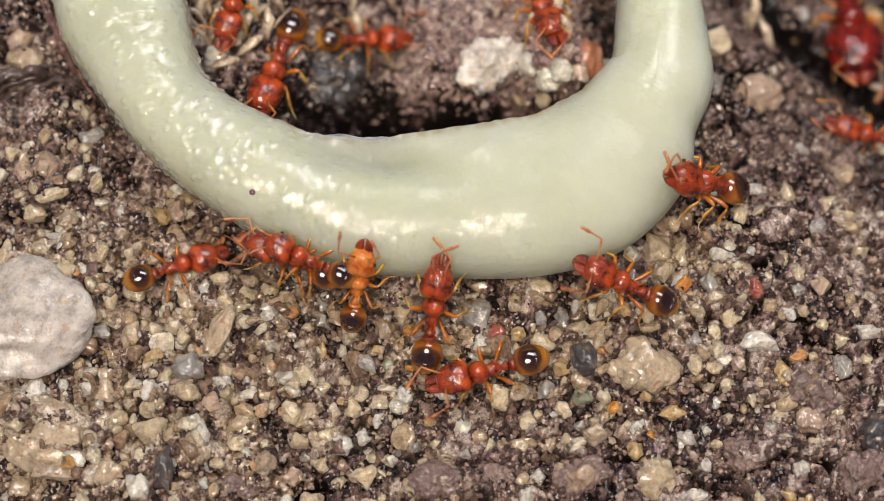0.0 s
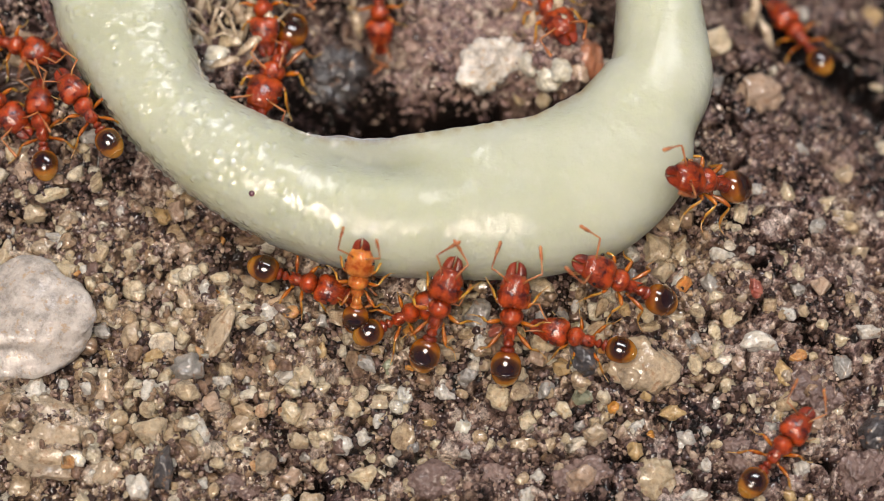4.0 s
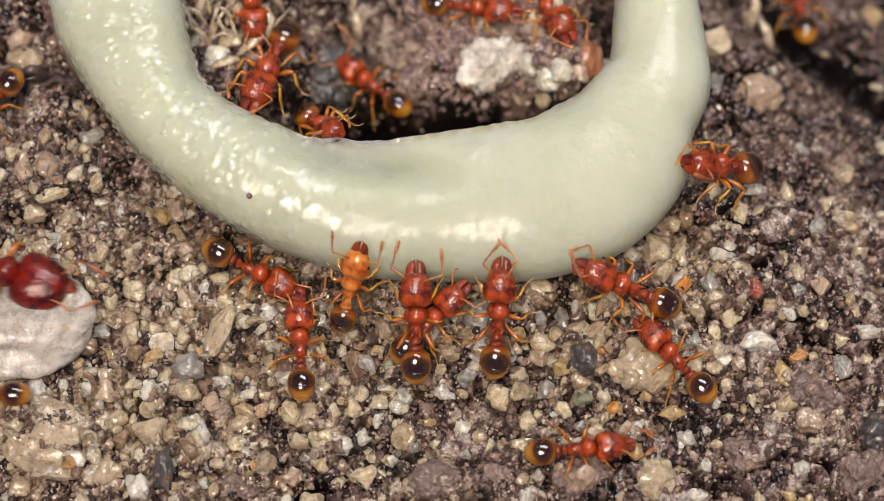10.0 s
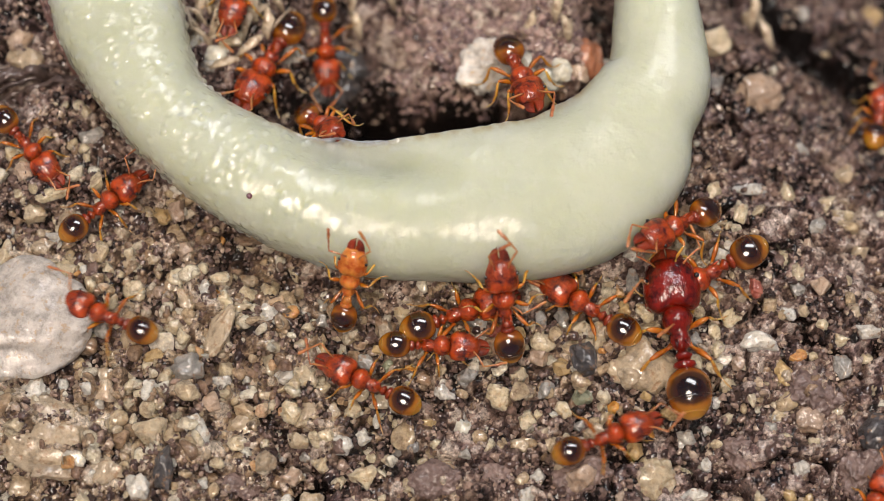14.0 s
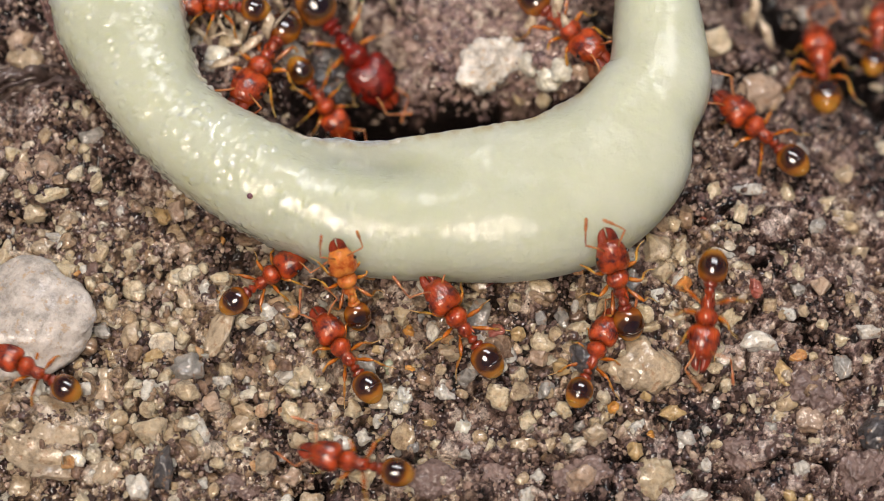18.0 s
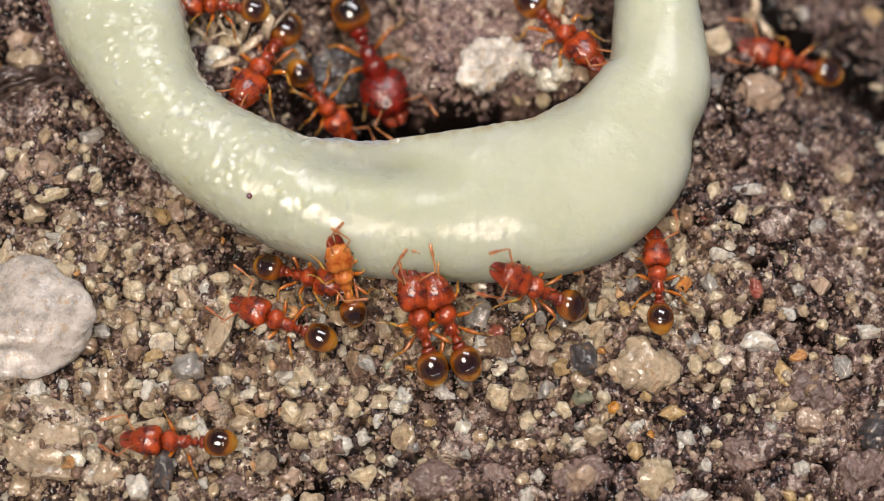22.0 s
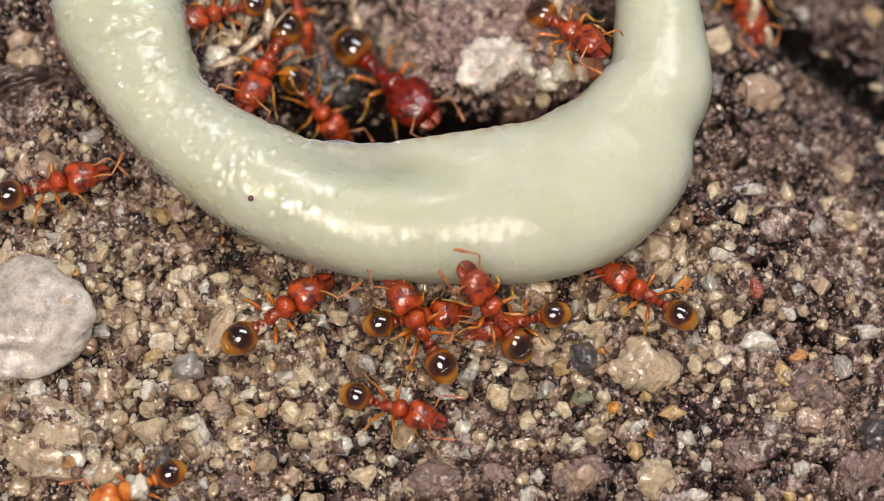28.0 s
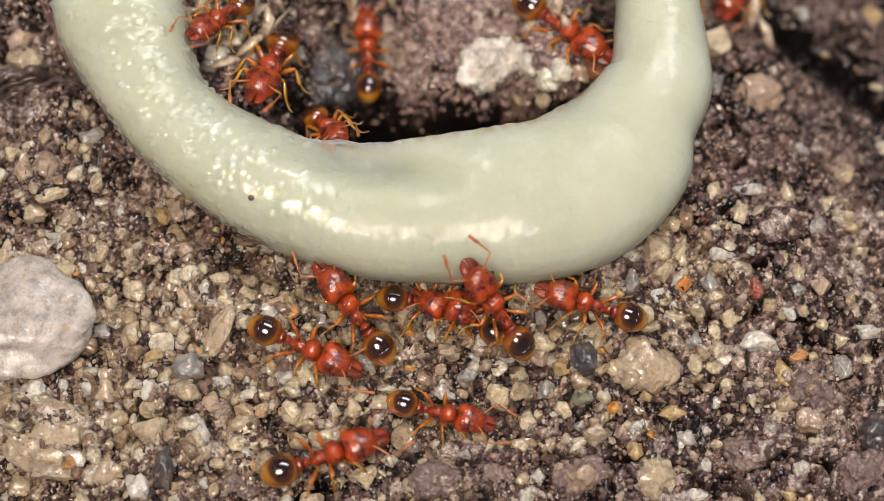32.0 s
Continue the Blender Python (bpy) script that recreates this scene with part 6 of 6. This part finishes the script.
    crawl(team[28], 0.89, [(0, -15.55, 2.17, 0.06, -5, 0), (0.5, -14.05, 2.17, 0.06, -5, -0), (1, -11.45, 2.05, 0.06, -13, 0), (1.5, -9.83, 1.8, 0.06, 17, -0), (2, -9.82, 1.73, 0.06, 12, -0), (2.5, -9.29, 1.01, 0.06, -22, -0), (3, -5.19, -1.21, 0.06, -10, 0), (3.5, -3.35, -1.11, 0.06, -24, 0), (5.5, -5.95, -0.72, 0.06, 26, -0), (6, -5.74, -0.87, 0.06, 34, -0), (6.5, -5.19, -1.07, 0.06, 18, -0), (7, -4.33, -2.1, 0.06, -18, 0), (7.5, -3.76, -2.63, 0.06, 25, 0), (8, -3.68, -3.07, 0.06, -0, 0), (8.5, -2.92, -2.38, 0.06, 25, -0), (9, -3.1, -1.75, 0.06, 11, -0), (9.5, -3.91, -2.37, 0.06, 90, -0), (10, -3.7, -2.79, 0.06, 93, -0), (10.5, -4.28, -1.76, 0.06, 90, -0), (11, -4.55, -1.65, 0.06, 87, -0), (11.5, -4.66, -1.69, 0.06, 90, -0), (12, -4.6, -1.69, 0.06, 89, -0), (12.5, -5.1, -1.96, 0.06, 115, -0), (13, -5.43, -0.72, 0.49, 107, 22), (13.5, -6.53, -1.52, 0.06, 147, -0), (14, -8.74, -1.95, 0.06, 157, -0), (14.5, -11.9, -2.22, 0.06, 161, -0), (15.5, -15.28, -2.22, 0.06, 158, 0), (32, -15.28, -2.22, 0.06, 158, 0)])
    crawl(team[29], 0.91, [(0, -6.83, 11.94, 0.05, -180, 0), (1.83, -9.19, 8.4, 0.05, -120, 0), (3.67, -11.56, 4.85, 0.05, -60, 0), (5.5, -13.92, 1.31, 0.05, 0, 0), (6.5, -7.6, 0.06, 0.05, -10, -0), (7, -5.4, -0.26, 0.32, -20, 17), (7.17, -5.81, -0.22, 0.23, 40, 11), (7.33, -6.21, -0.18, 0.14, 99, 6), (7.5, -6.61, -0.15, 0.05, 159, 0), (8, -7.2, 0.27, 0.05, 127, -0), (8.5, -7.44, 0.61, 0.05, 132, -0), (9, -7.93, 0.36, 0.05, 157, 0), (9.25, -6.67, 0.18, 0.49, 209, -17), (9.5, -5.41, 0.01, 0.94, 262, -35), (10, -5.01, -0.67, 0.05, 332, 0), (10.5, -3.56, -1.29, 0.05, 349, 0), (11, -2.53, -1.64, 0.05, 338, 0), (11.17, -2.1, -2.26, 0.05, 279, 0), (11.33, -1.67, -2.88, 0.05, 220, 0), (11.5, -1.24, -3.5, 0.05, 162, -0), (12, -1.32, -3.66, 0.05, 171, 0), (12.5, -1.61, -3.62, 0.05, 170, 0), (13, -1.72, -3.7, 0.05, 170, 0), (13.5, -1.83, -3.92, 0.05, 170, 0), (14, -1.86, -3.76, 0.05, 153, -0), (14.5, -2.16, -3.84, 0.05, 159, -0), (16.5, -2.44, -3.18, 0.05, 128, 0), (17, -2.59, -3.18, 0.05, 135, -0), (17.5, -2.55, -3.14, 0.05, 132, -0), (18, -2.48, -3.02, 0.05, 124, -0), (18.5, -2.7, -3.14, 0.05, 137, 0), (19, -2.52, -3.03, 0.05, 129, -0), (19.5, -2.67, -3.11, 0.05, 137, 0), (20, -2.48, -2.99, 0.05, 135, 0), (20.5, -2.71, -3, 0.05, 146, -0), (21, -3.01, -2.51, 0.05, 150, -0), (21.5, -3.42, -2.4, 0.05, 153, -0), (22, -4.09, -2.14, 0.05, 157, -0), (22.5, -4.84, -1.13, 0.05, 138, -0), (23, -5.32, -0.94, 0.05, 138, -0), (23.5, -5.47, -0.4, 0.48, 126, 23), (24, -5.46, -0.89, 0.05, 130, -0), (24.5, -5.97, -0.09, 0.05, 133, -0), (25, -6.29, 0.15, 0.4, 125, 20), (25.5, -6.46, 0.02, 0.05, 143, -0), (26.5, -10.09, 2.29, 0.05, 143, 0), (27.5, -13.41, 3.95, 0.05, 145, 0), (28.5, -15.74, 4.91, 0.05, 153, 0), (32, -15.74, 4.91, 0.05, 153, 0)])
    crawl(team[30], 1.03, [(0, -16.95, 1.88, -0.01, 18, 0), (23, -15.53, 2.04, -0.01, 16, 0), (23.5, -12.98, 2.08, -0.01, 19, 0), (24, -11.22, 2, -0.01, 23, -0), (24.5, -10.05, 0.9, -0.01, -20, -0), (25, -8.57, -1.16, -0.01, -34, 0), (25.5, -7.28, -1.76, -0.01, -18, 0), (27.5, -5.15, -1.58, -0.01, 43, -0), (28, -4.36, -1.9, -0.01, 35, -0), (28.5, -4, -1.74, -0.01, 44, -0), (29, -4.18, -1.74, -0.01, 40, -0), (29.5, -4.54, -2.18, -0.01, 33, -0), (30, -3.9, -2.91, -0.01, 5, 0), (30.5, -3.82, -3.28, -0.01, 8, -0), (31, -3.87, -4.99, -0.01, -20, 0), (31.5, -4.17, -4.97, -0.01, 49, -0), (32, -3.09, -5.68, -0.01, 19, 0)])
    crawl(team[31], 0.97, [(0, -16.94, 1.81, 0.02, 23, -0), (27.5, -13.48, 1.56, 0.02, 15, 0), (28, -10.49, 1.64, 0.02, 15, -0), (28.5, -10.29, 2.09, 0.02, 38, -0), (29, -10.13, 1.93, 0.02, 30, -0), (29.5, -8.16, -1.23, 0.02, -39, 0), (30, -6, -0.51, 0.37, 17, 17), (30.5, -5.12, -0.79, 0.02, -12, 0), (31, -3.11, -2.91, 0.02, -44, 0), (31.5, -3.58, -2.32, 0.02, -9, 0), (32, -3.65, -2.75, 0.02, -24, 0)])
    crawl(team[32], 0.91, [(0, -14.82, -8.11, 0.05, -26, 0), (12, -10.51, -8.11, 0.05, -26, -0), (12.5, -7.65, -7.44, 0.05, -0, -0), (13, -5.12, -4.59, 0.05, -23, 0), (13.5, 0.97, -6.08, 0.05, 10, 0), (14, 4.21, -5.18, 0.05, 21, 0), (14.5, 7.08, -6.38, 0.05, 37, 0), (15.17, 7.42, -5.46, 0.05, 95, 0), (15.83, 7.76, -4.54, 0.05, 153, -0), (16.5, 8.11, -3.62, 0.05, 211, -0), (17, 6.06, -4.74, 0.05, 209, 0), (17.5, 2.65, -5.72, 0.05, 190, 0), (18, -2.14, -5.85, 0.05, 166, -0), (18.5, -4.07, -5.13, 0.05, 147, 0), (19, -5.78, -5.19, 0.05, 170, 0), (19.5, -6.8, -5.26, 0.05, 169, 0), (20, -6.8, -5.07, 0.05, 163, 0), (21, -6.81, -4.97, 0.05, 162, 0), (21.5, -6.62, -5.26, 0.05, 169, 0), (22, -6.73, -5.27, 0.05, 178, 0), (22.5, -7.84, -5.73, 0.05, 191, -0), (23, -11.93, -5.9, 0.05, 184, -0), (23.5, -15.05, -5.91, 0.05, 186, -0), (32, -15.05, -5.91, 0.05, 186, -0)])
    crawl(team[33], 0.86, [(0, 3.72, -11.63, 0.07, 153, -0), (16.5, 0.9, -8.79, 0.07, 153, 0), (17, -2.74, -6.94, 0.07, 152, 0), (17.5, -7.43, -4.54, 0.07, 144, -0), (18, -10.58, -3.42, 0.07, 151, 0), (18.5, -12.67, -2.82, 0.07, 156, -0), (19, -15.27, -2.54, 0.07, 180, 0), (32, -15.27, -2.54, 0.07, 180, 0)])
    crawl(team[34], 0.86, [(0, 13.8, -8.79, 0.07, 153, 0), (12, 12.56, -7.91, 0.07, 137, -0), (12.5, 10.55, -6.77, 0.07, 60, -0), (13, 11.16, -5.74, 0.07, 72, 0), (13.5, 10.76, -6.34, 0.07, 47, -0), (14, 11.01, -7.07, 0.07, 63, -0), (14.5, 12.12, -8.06, 0.07, 44, -0), (15.5, 13.48, -9.49, 0.07, 43, 0), (32, 13.48, -9.49, 0.07, 43, 0)])
    crawl(team[35], 0.99, [(0, -17.26, 0.87, 0, -19, 0), (9.5, -15.13, 0.09, 0, -17, 0), (10, -11.79, -0.64, 0, -21, 0), (10.5, -8.26, -0.98, 0, 3, -0), (11, -7.59, -2.32, 0, -23, 0), (11.5, -3.9, -5.64, 0, -19, 0), (12, 3.12, -6.74, 0, 7, 0), (12.5, 6.15, -3.89, 0, 51, -0), (13, 6.69, -2.73, 0, 73, -0), (13.5, 6.29, -2.66, 0, 90, -0), (14, 6.19, -2.5, 0, 98, -0), (14.5, 7.17, -3.78, 0, 39, 0), (15.5, 6.79, -4.38, 0, -40, 0), (16.5, 4.68, -7.46, 0, -61, -0), (17, 5.35, -9.55, 0, -63, 0), (18, 6.21, -12.01, 0, -64, -0), (32, 6.21, -12.01, 0, -64, -0)])
    crawl(team[36], 0.86, [(0, -14.89, 3.68, 0.07, -0, 0), (9.5, -13.92, 3.65, 0.07, -45, 0), (10.5, -11.65, 3.52, 0.07, -90, -0), (11, -11.05, 2.65, 0.07, -55, -0), (11.5, -11.13, 2.56, 0.07, -57, 0), (12, -11.45, 2.57, 0.07, -85, -0), (12.5, -11.24, 2.44, 0.07, -61, 0), (13, -11.39, 2.52, 0.07, -58, 0), (14, -11.09, 2.78, 0.07, -49, -0), (14.5, -11.03, 2.76, 0.07, -48, 0), (15.5, -11.06, 1.77, 0.07, 10, 0), (16.5, -11.08, 0.77, 0.07, 68, 0), (17, -11.56, 0.89, 0.07, 93, 0), (17.5, -11.97, 1.47, 0.07, 122, 0), (18, -14.04, 1.73, 0.07, 153, 0), (32, -14.04, 1.73, 0.07, 153, 0)])
    crawl(team[37], 0.86, [(0, -16.7, -1.79, 0.07, -12, 0), (10, -13.82, -1.87, 0.07, -15, 0), (10.5, -12.03, -2.17, 0.07, -16, -0), (11, -10.36, -3.31, 0.07, -17, 0), (11.5, -9.02, -2.85, 0.07, 33, 0), (12, -7.39, -1.28, 0.07, 51, -0), (12.5, -7.07, -0.59, 0.07, 44, -0), (13, -8.98, 1, 0.07, 43, -0), (14, -9.01, 1.06, 0.07, 40, -0), (14.5, -9.11, 0.84, 0.07, 44, -0), (16.5, -4.41, -1.11, 0.43, 26, 21), (17, -4.43, -0.96, 0.42, 24, 24), (18, -4.59, -0.97, 0.24, 33, 13), (19, -4.41, -0.91, 0.5, 36, 31), (19.5, -4.38, -0.94, 0.57, 24, 31), (20, -3.99, -0.98, 0.53, 15, 33), (20.5, -3.66, -0.98, 0.6, -6, 37), (22, -3.59, -0.92, 0.25, -19, 17), (24, -3.57, -0.95, 0.07, -19, 0), (25.5, -2.38, -1.4, 0.07, -10, 0), (27.5, -1.56, -1.92, 0.07, 14, -0), (28, -0.71, -2.01, 0.07, 9, -0), (28.5, -0.53, -1.67, 0.07, -4, 0), (32, -0.34, -1.55, 0.07, -5, 0)])
    crawl(team[38], 1.03, [(0, -16.86, 0.61, -0.02, -6, 0), (11, -13.64, 0.45, -0.02, -5, -0), (11.5, -11.96, 0.37, -0.02, -6, 0), (12, -8.78, -0.92, -0.02, 11, -0), (12.5, -10.56, -0.26, -0.02, 62, -0), (13, -12.38, 0.67, -0.02, 107, -0), (13.5, -14.37, 1.37, -0.02, 118, 0), (32, -14.37, 1.37, -0.02, 118, 0)])
    crawl(team[39], 0.86, [(0, -1.66, -11.95, 0.07, 64, 0), (22, -1.68, -9.12, 0.07, 64, -0), (22.5, -1.69, -7.61, 0.07, 66, 0), (23, -2.14, -5.67, 0.07, 63, 0), (23.5, -2.68, -2.95, 0.07, 61, -0), (24, -3.09, -2.38, 0.07, 68, -0), (24.5, -3.25, -2.18, 0.07, 75, -0), (25, -2.78, -2.39, 0.07, 73, -0), (25.5, -2.7, -1.92, 0.07, 111, -0), (26.5, -2.16, -3.16, 0.07, 39, -0), (27.5, -1.63, -4.41, 0.07, -33, 0), (28, -1.34, -4.36, 0.07, -17, 0), (28.5, -1.33, -4.35, 0.07, -6, 0), (29, -1.18, -4.21, 0.07, 1, 0), (29.5, -1.22, -4.39, 0.07, -9, 0), (30, -1.25, -4.47, 0.07, -14, 0), (30.5, -1.29, -4.46, 0.07, -3, 0), (31, -0.68, -4.97, 0.07, -36, 0), (31.5, -0.16, -4.61, 0.07, -3, 0), (32, -0.09, -4.5, 0.07, -14, -0)])
    crawl(team[40], 0.86, [(0, -17.02, 2.81, 0.07, 6, 0), (19, -14.55, 2.97, 0.07, 6, 0), (19.5, -12.38, 3.3, 0.07, 12, -0), (20, -11.32, 3.87, 0.07, 35, 0), (20.5, -11.26, 3.58, 0.07, 19, -0), (21, -10.93, 3.7, 0.07, 22, -0), (21.25, -10.97, 4.07, 0.07, 80, -0), (21.5, -11, 4.44, 0.07, 138, 0), (22, -13.12, 5.56, 0.07, 150, 0), (23, -15.79, 5.72, 0.07, 153, -0), (32, -15.79, 5.72, 0.07, 153, -0)])
    crawl(team[41], 1.12, [(0, 7.78, 14.38, -5.18, 3, -6), (24, 6.66, 10.22, -3.5, -2, -25), (25, 7.9, 6.83, -0.97, 40, -35), (25.5, 9.3, 7.54, -3.5, 9, -29), (27.5, 9, 7.41, -3.29, 6, -28), (27.75, 8.82, 7.87, -3.41, -37, -4), (28, 8.63, 8.33, -3.52, -80, 21), (28.5, 8.52, 8.64, -3.64, -113, 31), (32, 8.48, 8.74, -3.66, -115, 31)])
    crawl(team[42], 0.91, [(0, -5.48, -11.63, 0.05, 154, -0), (8, -6.84, -8.72, 0.05, 158, -0), (8.5, -8.3, -6.05, 0.05, 162, 0), (9, -12.38, -4.33, 0.05, 161, 0), (9.5, -15.2, -3.5, 0.05, 163, -0), (32, -15.2, -3.5, 0.05, 163, -0)])
    crawl(team[43], 0.86, [(0, -17.02, 2.89, 0.07, -0, 0), (2.5, -14.04, 3.28, 0.07, -6, 0), (3, -12.16, 3.41, 0.07, 3, 0), (3.5, -11.74, 5.68, 0.07, -17, -0), (5.5, -11.95, 5.24, 0.07, -15, 0), (6, -14.05, 4.71, 0.07, -19, 0), (7, -17.16, 4.71, 0.07, -17, -0), (32, -17.16, 4.71, 0.07, -17, -0)])


motions()
